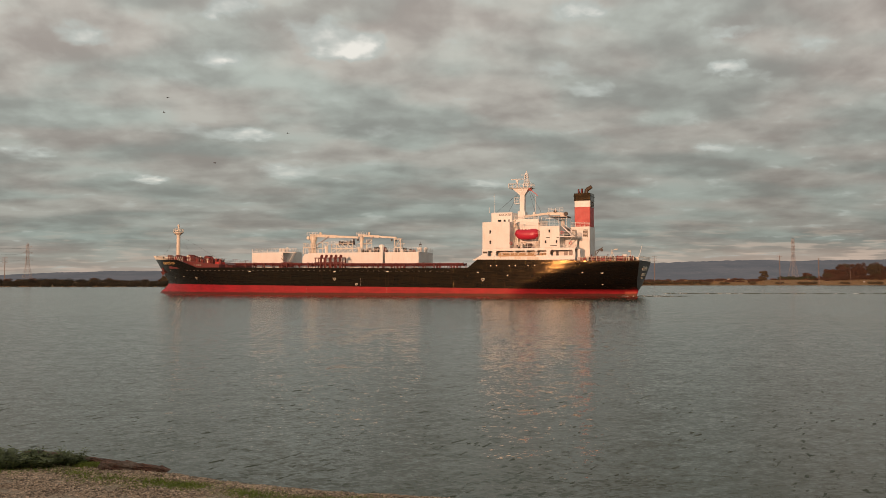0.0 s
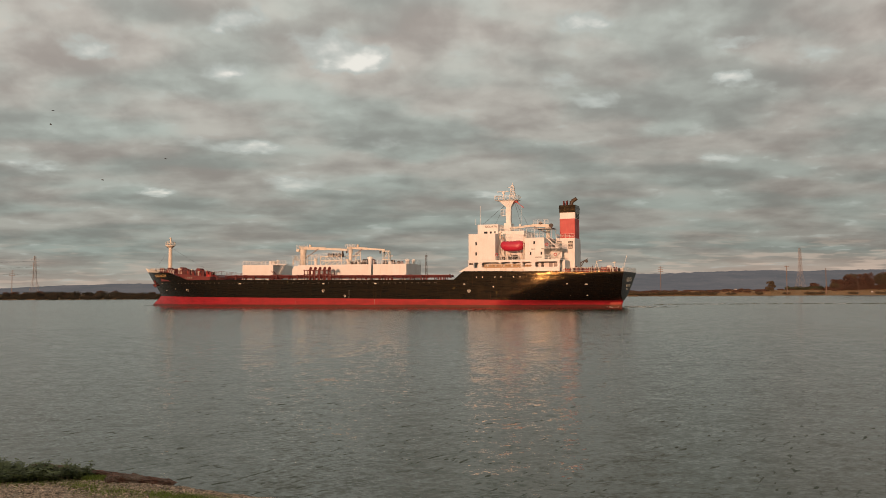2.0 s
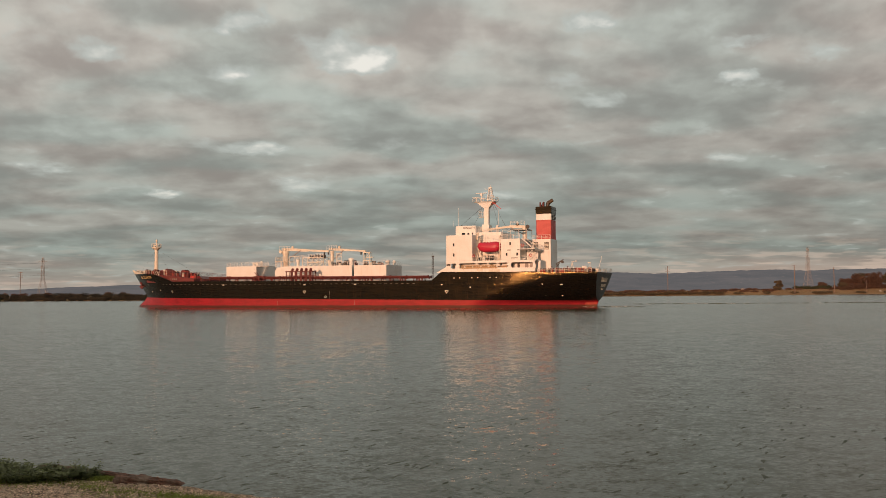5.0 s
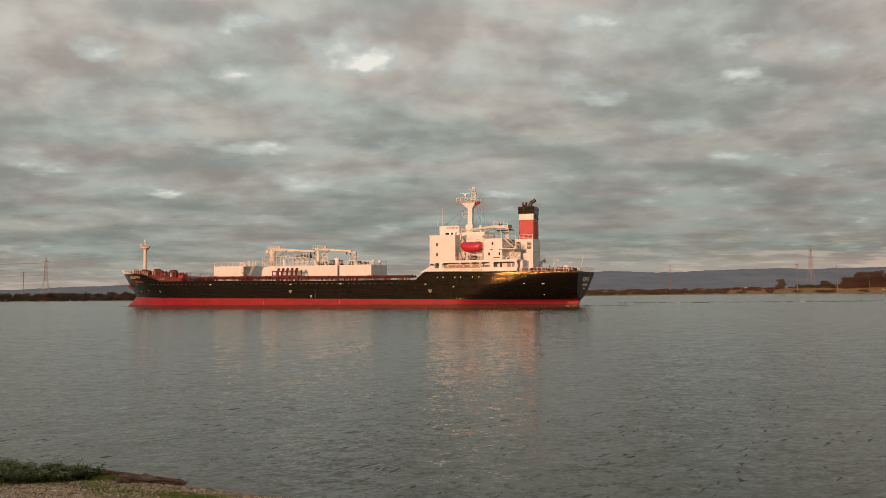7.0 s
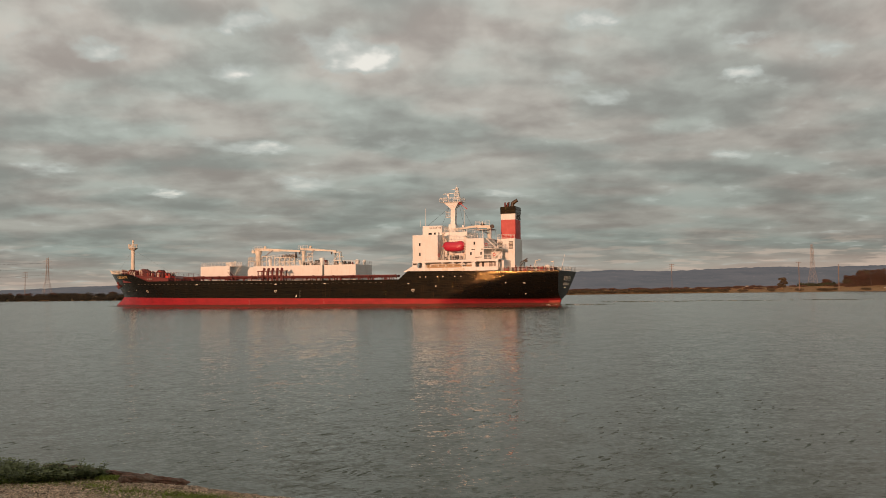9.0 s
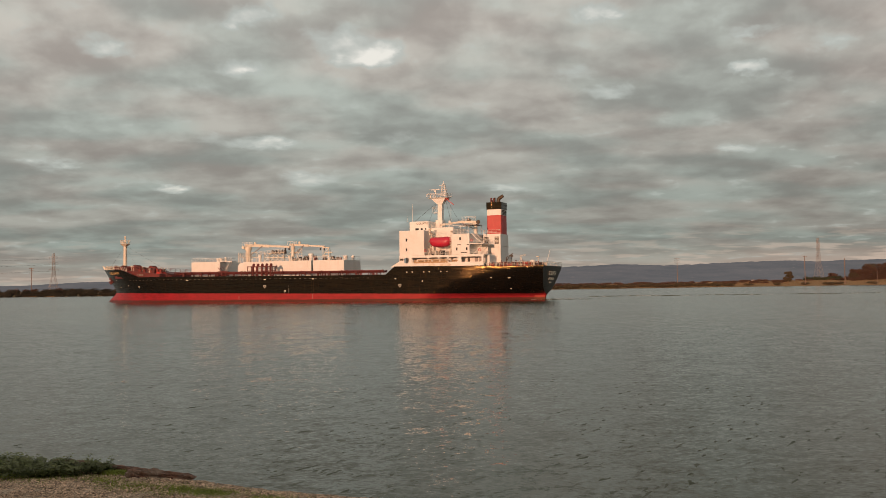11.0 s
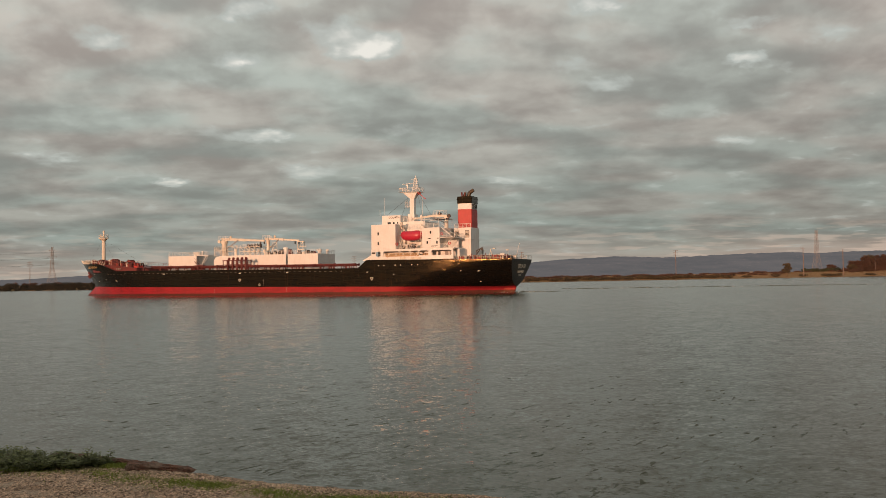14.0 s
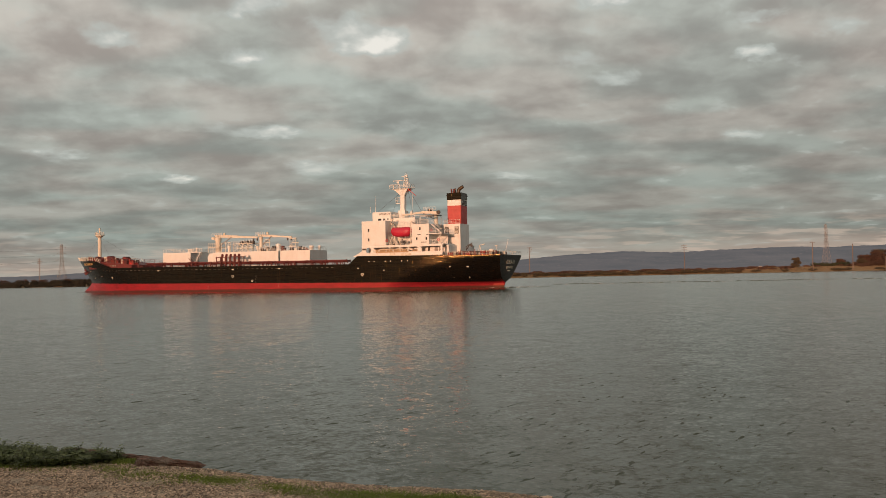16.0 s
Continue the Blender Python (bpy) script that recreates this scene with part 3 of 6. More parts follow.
letters("GOLIATH", 0.72, DARK, ship, Matrix.Translation((32.0, 6.03, 19.35)) @ pose(0, 0, 0, 90, 0, 180), "name_board")
# awning slots painted below the windows, and the aft face's panes
for x, z, w in ((19.9, 13.35, 0.9), (18.6, 11.45, 1.6), (17.6, 13.35, 0.6)):
    part("placard", box(B(), x - w / 2, x + w / 2, 11.29, 11.33, z - 0.09, z + 0.09), DARK, aft)

# open side passage: plating with large rounded openings, port and starboard
for side in (1, -1):
    bm = B()
    y0, y1 = (11.22, 11.38) if side > 0 else (-11.38, -11.22)
    box(bm, 13.6, 36.0, y0, y1, 8.2, 9.15)
    box(bm, 13.6, 36.0, y0, y1, 10.42, 10.73)
    for xa, xb in ((13.6, 14.1), (19.4, 20.3), (32.6, 33.4), (34.7, 36.0)):
        box(bm, xa, xb, y0, y1, 9.1, 10.45)
    for xa in (27.9, 25.1, 22.7):
        box(bm, xa, xa + 0.28, y0, y1, 9.1, 10.45)
    for xa, xb in ((14.1, 19.4), (20.3, 22.7), (22.98, 25.1), (25.38, 27.9), (28.18, 32.6), (33.4, 34.7)):
        for x, s in ((xa, 1), (xb, -1)):
            for z, d in ((9.15, 1), (10.42, -1)):
                v = [bm.verts.new((x, y, z)) for y in (y0, y1)] + [bm.verts.new((x + 0.25 * s, y, z)) for y in (y0, y1)] + [bm.verts.new((x, y, z + 0.25 * d)) for y in (y0, y1)]
                bm.faces.new((v[0], v[2], v[4])), bm.faces.new((v[1], v[5], v[3])), bm.faces.new((v[2], v[3], v[5], v[4]))
    wedge = [bm.verts.new((x, y, z)) for y in (y0, y1) for x, z in ((36.0, 8.2), (38.6, 8.2), (36.0, 9.6))]
    bm.faces.new(wedge[:3]), bm.faces.new(wedge[3:][::-1]), bm.faces.new((wedge[1], wedge[4], wedge[5], wedge[2]))
    screen = part("side_screen", bm, WHITE, ship, "white plated side passage with rounded openings")
    # dark block stands in for the shaded inside of a small opening
    part("dark_opening", box(B(), 34.85, 35.85, y0 - 0.03, y1 + 0.03, 9.85, 10.3), DARK, screen)
    for x in (21.2, 22.0, 23.6, 24.3, 26.2, 27.0, 28.8, 29.6, 30.4, 31.2):
        bm = bar(B(), (x - 0.33, side * 9.6, 9.35), (x + 0.33, side * 9.6, 9.35), 0.42, n=12)
        part("canister", bm, BUFF, ship, "buff canvas-covered canister")
    part("cap_rail", box(B(), 20.4, 32.6, y0 - 0.02, y1 + 0.02, 9.15, 9.27), CREAM, screen)
# accommodation ladder stowed flat against the port side passage
gangway = part("gangway", beam(beam(B(), (22.8, 11.5, 9.25), (31.9, 11.5, 9.25), 0.1, 0.34), (22.8, 11.62, 9.85), (31.9, 11.62, 9.85), 0.08, 0.12), BUFF, ship, "stowed buff-painted accommodation ladder")
for i in range(23):
    x = 23.0 + i * 0.4
    part("tread", box(B(), x - 0.13, x + 0.13, 11.42, 11.6, 9.32, 9.78, 0.02), CREAM if i % 5 == 0 else BUFF, gangway)
for x in (23.4, 27.3, 31.4):
    part("bracket", beam(B(), (x, 11.36, 8.7), (x, 11.6, 9.2), 0.12, 0.14), CREAM, gangway)
# plates hung over the side
for x, w, z in ((27.2, 1.6, 8.75), (23.2, 2.0, 8.6), (24.6, 0.7, 8.55)):
    part("side_plate", box(B(), x - w / 2, x + w / 2, 11.36, 11.52, z - 0.3, z + 0.25, 0.03), CREAM, ship)
for x, w in ((16.4, 0.9), (15.0, 1.3), (18.4, 0.6)):
    part("door", box(B(), x - w / 2, x + w / 2, 8.55, 8.66, 8.5, 10.3, 0.03), DARK if w < 0.7 else STEEL, base)

# rails and stairs of the house
railing(ship, [(17.3, 11.2, 16.05), (21.8, 11.2, 16.05), (21.8, 6.6, 16.2), (28.9, 6.5, 16.2)], 1.05, 1.3)
railing(ship, [(13.5, 11.25, 10.98), (17.2, 11.25, 10.98)], 1.05, 0.9)
railing(ship, [(22.1, 11.25, 10.98), (29.1, 11.25, 10.98)], 1.05, 1.4)
railing(ship, [(12.0, 3.1, 16.25), (16.4, 3.1, 16.25), (16.4, -3.1, 16.25)], 1.0, 1.1)
part("platform", box(B(), 13.6, 17.25, 4.0, 11.2, 13.45, 13.6), WHITE, ship)
railing(ship, [(13.7, 11.1, 13.6), (17.2, 11.1, 13.6)], 1.05, 0.9)
railing(ship, [(13.7, 11.1, 13.6), (13.7, 4.0, 13.6)], 1.05, 1.2)
ladder(ship, (14.2, 10.3, 13.6), (16.9, 10.3, 16.05), 0.8, (0, 1, 0), WHITE)
ladder(ship, (16.8, 9.4, 10.98), (14.4, 9.4, 13.5), 0.8, (0, 1, 0), WHITE)
part("wall_panel", box(B(), 14.4, 17.2, 5.4, 5.6, 10.98, 13.45), WHITE, ship, "white recessed bulkhead beside the stairs")
for x in (12.9, 15.6):
    panel = part("louvre", box(B(), x - 0.55, x + 0.55, 3.18, 3.26, 13.7, 15.5, 0.02), DARK, casing, "dark louvred casing door")
    for i in range(5):
        part("slat", box(B(), x - 0.5, x + 0.5, 3.24, 3.31, 13.85 + i * 0.33, 13.98 + i * 0.33), CREAM, panel)
part("casing_deck", box(B(), 11.8, 16.6, -3.35, 3.35, 13.2, 13.36), WHITE, casing)
part("fire_box", box(B(), 15.4, 15.9, 3.2, 3.5, 12.0, 12.8, 0.04), RED_SIGN, casing)

# awning frame on the aft block
bm = B()
for x in (15.6, 17.6, 19.6, 21.6):
    for y in (6.8, 10.9):
        bar(bm, (x, y, 16.0), (x, y, 18.15), 0.05)
for y in (6.8, 10.9):
    bar(bm, (15.6, y, 18.15), (21.6, y, 18.15), 0.06)
frame_part = part("awning_frame", bm, WHITE, ship)
part("awning", box(B(), 15.5, 19.8, 6.7, 11.0, 18.2, 18.28), DARK, frame_part, "dark furled awning roof")

# lifeboat in its davits
def lifeboat():
    bm = B()
    grid = []
    for i in range(15):
        u = -1 + 2 * i / 14
        half = 3.1 * u
        w = 1.25 * (1 - abs(u) ** 3.4) ** 0.5 + 0.08
        lift = 0.12 * u * u
        ring = []
        for k in range(16):
            ang = 2 * math.pi * k / 16
            c, s = math.cos(ang), math.sin(ang)
            z = (0.3 + 0.85 * min(1.0, (1 - abs(u)) / 0.22) ** 0.7) * abs(s) ** 0.6 if s > 0 else -(0.4 + 0.85 * (1 - abs(u) ** 5)) * abs(s) ** 0.7
            ring.append(bm.verts.new((half * (1 - 0.08 * max(0, -s)), w * (abs(c) ** 0.7) * (1 if c > 0 else -1), lift + z)))
        grid.append(ring)
    for r0, r1 in zip(grid, grid[1:]):
        for k in range(16):
            bm.faces.new((r0[k], r0[(k + 1) % 16], r1[(k + 1) % 16], r1[k]))
    bm.faces.new(grid[0]), bm.faces.new(grid[-1][::-1])
    return bm


for side in (1, -1):
    at = Matrix.Translation((25.3, side * 9.7, 14.25))
    boat = part("lifeboat", lifeboat(), BOAT_RED, ship, "enclosed red lifeboat hung in davits", True)
    boat.matrix_basis = at
    bm = B()
    box(bm, -2.9, 2.9, 1.1, 1.32, 0.02, 0.14), box(bm, -2.9, 2.9, -1.32, -1.1, 0.02, 0.14)
    part("rubbing_strake", bm, BOAT_RED, boat)
    part("hatch_dome", box(B(), -1.9, -0.8, -0.45, 0.45, 0.85, 1.3, 0.12), BOAT_RED, boat)
    for x in (-1.6, -0.6, 0.4, 1.4):
        pane(boat, x, 1.0, 0.55, 0.3, 0.16)
    for x in (-2.0, -1.2, -0.4, 0.4, 1.2, 2.0):
        part("canopy_rib", box(B(), x - 0.05, x + 0.05, -0.75, 0.75, 1.0, 1.24, 0.03), BOAT_RED, boat)
    for x in (22.5, 28.2):
        bm = B()
        beam(bm, (x, side * 11.0, 11.0), (x, side * 8.4, 14.4), 0.25, 0.3)
        beam(bm, (x, side * 8.4, 14.4), (x, side * 8.6, 16.6), 0.25, 0.3)
        beam(bm, (x, side * 8.6, 16.6), (x, side * 10.2, 16.9), 0.22, 0.25)
        beam(bm, (x, side * 7.2, 11.0), (x, side * 7.4, 16.4), 0.25, 0.25)
        beam(bm, (x, side * 7.4, 16.4), (x, side * 8.6, 16.6), 0.2, 0.2)
        bar(bm, (x, side * 10.0, 16.9), (x, side * 9.8, 15.0), 0.04)
        part("davit", bm, CREAM, ship)
    bm = bar(B(), (24.4, side * 9.2, 11.75), (25.8, side * 9.2, 11.75), 0.5, n=12)
    box(bm, 24.6, 25.6, side * 9.6 - 0.4, side * 9.6 + 0.4, 10.98, 11.6)
    part("boat_winch", bm, DARK, ship)
for x in (23.0, 26.6, 27.6):
    bm = beam(B(), (x, 10.9, 11.0), (x + 0.8, 10.9, 13.0), 0.12, 0.12)
    beam(bm, (x + 0.8, 10.9, 11.0), (x, 10.9, 13.0), 0.1, 0.1)
    part("boat_cradle", bm, CREAM, ship)
for x in (23.6, 27.0):
    part("locker", box(B(), x - 0.5, x + 0.5, 6.6, 7.2, 10.98, 12.6, 0.04), CREAM, ship)
bm = B()
for x in (21.95, 22.35):
    beam(bm, (x, 11.0, 11.0), (x, 11.0, 16.6), 0.1, 0.1)
for i in range(9):
    beam(bm, (21.95, 11.0, 11.3 + 0.6 * i), (22.35, 11.0, 11.6 + 0.6 * i), 0.06, 0.06)
part("ladder_tower", bm, CREAM, ship)
for x, z in ((28.9, 12.2), (14.6, 12.0), (16.6, 14.4)):
    bm = B()
    for k in range(12):
        a0, a1 = 2 * math.pi * k / 12, 2 * math.pi * (k + 1) / 12
        bar(bm, (x + 0.3 * math.cos(a0), 11.3, z + 0.3 * math.sin(a0)), (x + 0.3 * math.cos(a1), 11.3, z + 0.3 * math.sin(a1)), 0.07, n=6)
    part("life_ring", bm, RED_SIGN, ship, "orange-red life ring on the rail")
for x0, x1, z in ((23.0, 23.6, 13.6), (26.0, 26.5, 13.7), (24.6, 25.2, 15.2), (27.6, 28.2, 15.0), (18.4, 18.8, 14.2)):
    part("wall_fitting", box(B(), x0, x1, 6.6, 6.95, z - 0.3, z + 0.3, 0.04), DARK if x0 < 24 else CREAM, core if x0 > 20 else aft)
for x, h in ((24.9, 0.9), (26.6, 1.1), (27.5, 0.8)):
    part("deck_locker", box(B(), x - 0.35, x + 0.35, 9.6, 10.4, 10.98, 10.98 + h, 0.05), DARK if h < 1 else CREAM, ship)
part("vent_post", bar(bar(B(), (29.0, 8.0, 16.2), (29.0, 8.0, 17.6), 0.22, n=10), (29.0, 8.0, 17.6), (29.0, 8.0, 17.9), 0.4, n=10), CREAM, ship)

# ---- main mast ----
mast = part("mast", beam(beam(B(), (29.4, 0, 18.2), (29.3, 0, 20.5), 2.2, 1.9), (29.3, 0, 20.4), (29.2, 0, 25.4), 1.25, 1.2), WHITE, ship, "white mast with a radar platform")
bm = B()
low = [bm.verts.new((29.2 + x, y, 24.7)) for x, y in ((-0.65, -0.65), (0.75, -0.65), (0.75, 0.65), (-0.65, 0.65))]
top = [bm.verts.new((29.3 + x, y, 26.1)) for x, y in ((-1.7, -1.0), (2.2, -1.0), (2.2, 1.0), (-1.7, 1.0))]
lip = [bm.verts.new((29.3 + x, y, 26.35)) for x, y in ((-2.7, -1.5), (3.3, -1.5), (3.3, 1.5), (-2.7, 1.5))]
bm.faces.new(low[::-1]), bm.faces.new(lip)
for i in range(4):
    bm.faces.new((low[i], low[(i + 1) % 4], top[(i + 1) % 4], top[i])), bm.faces.new((top[i], top[(i + 1) % 4], lip[(i + 1) % 4], lip[i]))
part("radar_platform", bm, WHITE, mast)
rail = railing(ship, [(26.6, 1.6, 26.4), (32.5, 1.6, 26.4), (32.5, -1.6, 26.4), (26.6, -1.6, 26.4), (26.6, 1.6, 26.4)], 1.05, 1.0)
bm = B()
bar(bm, (30.6, 0.2, 26.4), (30.6, 0.2, 28.0), 0.16, n=8), box(bm, 30.3, 30.9, -0.1, 0.5, 28.0, 28.4)
beam(bm, (28.9, 0.9, 28.55), (32.4, -0.5, 28.65), 0.3, 0.16)
part("radar", bm, WHITE, mast, "white bar radar scanner on a post")
bm = B()
bar(bm, (31.8, 0.6, 26.4), (31.8, 0.6, 27.3), 0.1, n=8), beam(bm, (31.0, 0.6, 27.4), (32.8, 0.6, 27.4), 0.25, 0.14)
part("small_radar", bm, WHITE, mast)
bm = B()
for sx, sy in ((-1, -1), (1, -1), (1, 1), (-1, 1)):
    bar(bm, (28.2 + 0.75 * sx, 0.7 * sy, 26.4), (28.3 + 0.3 * sx, 0.3 * sy, 29.9), 0.07)
for i in range(6):
    z, s = 26.9 + i * 0.55, 0.7 - i * 0.075
    for (ax, ay), (bx, by) in (((-1, -1), (1, -1)), ((1, -1), (1, 1)), ((1, 1), (-1, 1)), ((-1, 1), (-1, -1))):
        bar(bm, (28.25 + s * ax, s * ay, z), (28.25 + s * bx, s * by, z), 0.045)
        bar(bm, (28.25 + s * ax, s * ay, z), (28.25 + (s - 0.07) * bx, (s - 0.07) * by, z + 0.55), 0.035)
bar(bm, (28.3, 0, 29.9), (28.3, 0, 30.7), 0.07), box(bm, 28.0, 28.6, -0.3, 0.3, 29.85, 30.05)
beam(bm, (28.9, 0, 29.6), (29.7, 0, 29.7), 0.1, 0.1), beam(bm, (27.4, 0.9, 29.0), (29.2, -0.9, 29.0), 0.1, 0.1)
part("lattice_top", bm, WHITE, mast)
part("gaff", beam(B(), (27.5, 0.9, 26.2), (25.2, 0.9, 24.3), 0.14, 0.14), RED_SIGN, mast, "orange signal gaff")
part("platform_brace", beam(B(), (26.7, 0.4, 26.0), (28.4, 0.4, 25.6), 0.2, 0.5), OXIDE, mast)
bm = box(B(), 30.0, 31.2, -0.6, 0.6, 22.4, 22.55)
part("lamp_platform", bm, WHITE, mast)
railing(ship, [(30.0, 0.6, 22.55), (31.2, 0.6, 22.55), (31.2, -0.6, 22.55)], 1.5, 0.6, 4)
bm = B()
for p, q in (((30.5, 0, 25.0), (34.8, 4.5, 20.0)), ((30.5, 0, 25.0), (34.8, -4.5, 20.0)), ((27.6, 0.5, 25.8), (24.5, 4.0, 18.3)), ((27.6, -0.5, 25.8), (24.5, -4.0, 18.3))):
    bar(bm, p, q, 0.03, n=4)
part("stay", bm, DARK, mast)
for x, y, z0, z1 in ((35.0, 5.2, 20.0, 24.6), (25.2, 3.0, 18.3, 24.6), (36.0, 6.0, 19.9, 21.4), (28.0, 4.0, 18.3, 20.2)):
    part("whip_aerial", bar(B(), (x, y, z0), (x, y, z1), 0.05, 0.025), WHITE, ship)
part("dome", bar(bar(B(), (25.4, 3.4, 18.3), (25.4, 3.4, 19.3), 0.12), (25.4, 3.4, 19.3), (25.4, 3.4, 20.0), 0.4, 0.25, 10), WHITE, ship)
railing(ship, [(24.1, 4.4, 18.3), (30.1, 4.4, 18.3)], 1.0, 1.2)

# provision crane
crane = part("provision_crane", bar(bar(B(), (18.2, 4.0, 16.2), (18.2, 4.0, 18.9), 0.5, n=14), (18.2, 4.0, 18.7), (18.2, 4.0, 19.4), 0.62, n=14), CREAM, ship, "cream deck crane lying stowed")
part("boom", beam(B(), (18.0, 4.0, 19.3), (22.0, 3.9, 19.5), 0.55, 0.7), CREAM, crane)
part("boom_end", beam(B(), (22.0, 3.9, 19.5), (27.9, 3.6, 18.95), 0.45, 0.5), CREAM, crane)
part("jack", bar(B(), (18.5, 4.5, 17.6), (21.6, 4.4, 19.2), 0.13, n=8), STEEL, crane)
part("hose_reel", bar(B(), (17.3, 4.3, 19.3), (17.3, 4.6, 19.3), 0.5, n=16), DARK, crane)
part("winch_drum", bar(B(), (20.0, 3.4, 20.0), (20.0, 4.4, 20.0), 0.35, n=12), DARK, crane)
railing(ship, [(18.0, 4.5, 19.75), (21.6, 4.5, 19.75)], 1.0, 0.9)

# ---- funnel ----
def shell(x0, x1, y, z0, z1, cham=0.35):
    bm = B()
    ring = [(x0 + cham, -y), (x1 - cham, -y), (x1, -y + cham), (x1, y - cham), (x1 - cham, y), (x0 + cham, y), (x0, y - cham), (x0, -y + cham)]
    low, top = [bm.verts.new((*p, z0)) for p in ring], [bm.verts.new((*p, z1)) for p in ring]
    for i in range(8):
        bm.faces.new((low[i], low[(i + 1) % 8], top[(i + 1) % 8], top[i]))
    bm.faces.new(low[::-1]), bm.faces.new(top)
    return bm


funnel = part("funnel", shell(11.95, 15.75, 2.25, 16.2, 21.0, 0.12), FUNNEL_RED, ship, "red, white and black banded funnel")
band = part("white_band", shell(11.95, 15.75, 2.25, 21.0, 22.5, 0.12), WHITE, funnel)
# shares the hull's gloss paint; its gold-tinted sheen makes the mottling
cap = part("black_top", shell(11.85, 15.85, 2.35, 22.5, 24.3, 0.12), HULL_BLACK, funnel, "glossy black funnel top")
part("rim", shell(11.75, 15.95, 2.45, 23.55, 23.75, 0.12), HULL_BLACK, cap)
for i in range(4):
    for y in (-1.0, 1.0):
        part("louvre", box(B(), 11.8, 11.97, y - 0.8, y + 0.8, 21.15 + i * 0.33, 21.32 + i * 0.33), DARK, funnel)
bm = B()
bar(bm, (13.3, 0.5, 24.2), (13.1, 0.5, 25.4), 0.5, n=12), bar(bm, (13.1, 0.5, 25.3), (11.9, 0.5, 26.0), 0.5, 0.42, 12)
part("main_uptake", bm, SOOT_SHEEN, funnel, "bent black exhaust uptake")
for x, y, h in ((15.0, 0.9, 25.5), (14.4, -0.3, 25.7), (14.2, 1.2, 25.4), (15.2, -0.9, 25.1)):
    part("exhaust_pipe", bar(B(), (x, y, 24.2), (x, y, h), 0.2, n=10), SOOT_SHEEN if y < 0 else OXIDE, funnel)


# ---- cargo deck: white machinery houses, cranes and pipes ----
h1 = block("machinery_house", 95.3, 105.3, -5, 5, 6.6, 11.1, label="white forward machinery house")
railing(ship, [(95.4, -4.9, 11.1), (95.4, 4.9, 11.1), (105.2, 4.9, 11.1), (105.2, -4.9, 11.1)], 1.0, 1.3)
part("platform", box(B(), 91.2, 95.3, 2.0, 5.0, 10.95, 11.1), WHITE, ship)
railing(ship, [(91.3, 4.9, 11.1), (95.3, 4.9, 11.1)], 1.0, 1.0)
ladder(ship, (94.4, 4.4, 7.0), (92.0, 4.4, 11.0), 0.9, (0, 1, 0), WHITE)
ladder(ship, (92.8, 5.6, 7.0), (95.2, 5.6, 9.4), 0.9, (0, 1, 0), OXIDE)
for x, y, r, h in ((97.5, 2.8, 0.55, 12.2), (95.9, 3.4, 0.8, 12.2), (98.6, -1.0, 0.6, 12.0), (97.0, 0.0, 0.4, 12.6)):
    bm = bar(B(), (x, y, 11.0), (x, y, h - 0.35), r * 0.75, n=14)
    bar(bm, (x, y, h - 0.4), (x, y, h), r, r * 0.9, 14)
    part("vent", bm, WHITE, ship)
bm = box(B(), 92.0, 95.0, 5.2, 6.4, 7.0, 8.3, 0.05)
part("valve_chest", bm, OXIDE, ship)

h2 = block("long_machinery_house", 65.4, 87.6, -5, 5, 6.6, 10.8, label="long white machinery house under the cranes")
bm = B()
pts = [(87.6, 6.6), (89.3, 6.6), (89.3, 9.6), (88.6, 10.6), (87.6, 10.6)]
l, r = [bm.verts.new((x, 4.9, z)) for x, z in pts], [bm.verts.new((x, -4.9, z)) for x, z in pts]
bm.faces.new(l), bm.faces.new(r[::-1])
for i in range(5):
    bm.faces.new((l[i], l[(i + 1) % 5], r[(i + 1) % 5], r[i]))
part("sloped_end", bm, WHITE, h2)
h3 = block("aft_machinery_house", 55.3, 64.8, -4.5, 5, 6.6, 10.75, label="white aft machinery house")
railing(ship, [(64.7, 4.9, 10.75), (55.4, 4.9, 10.75), (55.4, -4.4, 10.75)], 1.0, 1.2)
railing(ship, [(65.5, 4.9, 10.8), (72.0, 4.9, 10.8)], 1.0, 1.2)
railing(ship, [(84.4, 4.9, 10.8), (87.5, 4.9, 10.8), (89.2, 4.9, 10.6)], 1.3, 1.0, 4)
for x, y, r, h in ((66.6, 3.0, 0.8, 12.7), (55.6, 3.6, 0.7, 11.9), (56.3, -2.0, 0.5, 12.0), (82.6, 3.9, 0.5, 12.6)):
    bm = bar(B(), (x, y, 10.7), (x, y, h - 0.5), r * 0.75, n=14)
    bar(bm, (x, y, h - 0.55), (x, y, h - 0.1), r, r, 14), bar(bm, (x, y, h - 0.1), (x, y, h + 0.15), r, r * 0.4, 14)
    part("vent", bm, WHITE, ship, smooth=False)
for x, y, w, h, m in ((68.6, 2.0, 1.6, 1.3, DARK), (70.4, 2.6, 1.2, 1.1, DARK), (67.8, -1.0, 1.4, 1.5, OXIDE), (62.2, 3.0, 1.0, 0.9, DARK), (60.6, 3.4, 0.9, 0.6, CREAM),
                      (58.8, 2.0, 0.9, 0.8, DARK), (57.4, 3.0, 0.7, 0.6, OXIDE), (61.5, 0.0, 1.4, 1.0, DARK), (71.6, 3.4, 0.8, 0.9, DARK), (69.5, 4.0, 0.5, 0.7, CREAM)):
    bm = box(B(), x - w / 2, x + w / 2, y - w / 2, y + w / 2, 10.7, 10.75 + h * 0.6, 0.06)
    bar(bm, (x - w * 0.4, y, 10.75 + h * 0.75), (x + w * 0.4, y, 10.75 + h * 0.75), w * 0.3, n=12)
    part("blower", bm, m, ship)

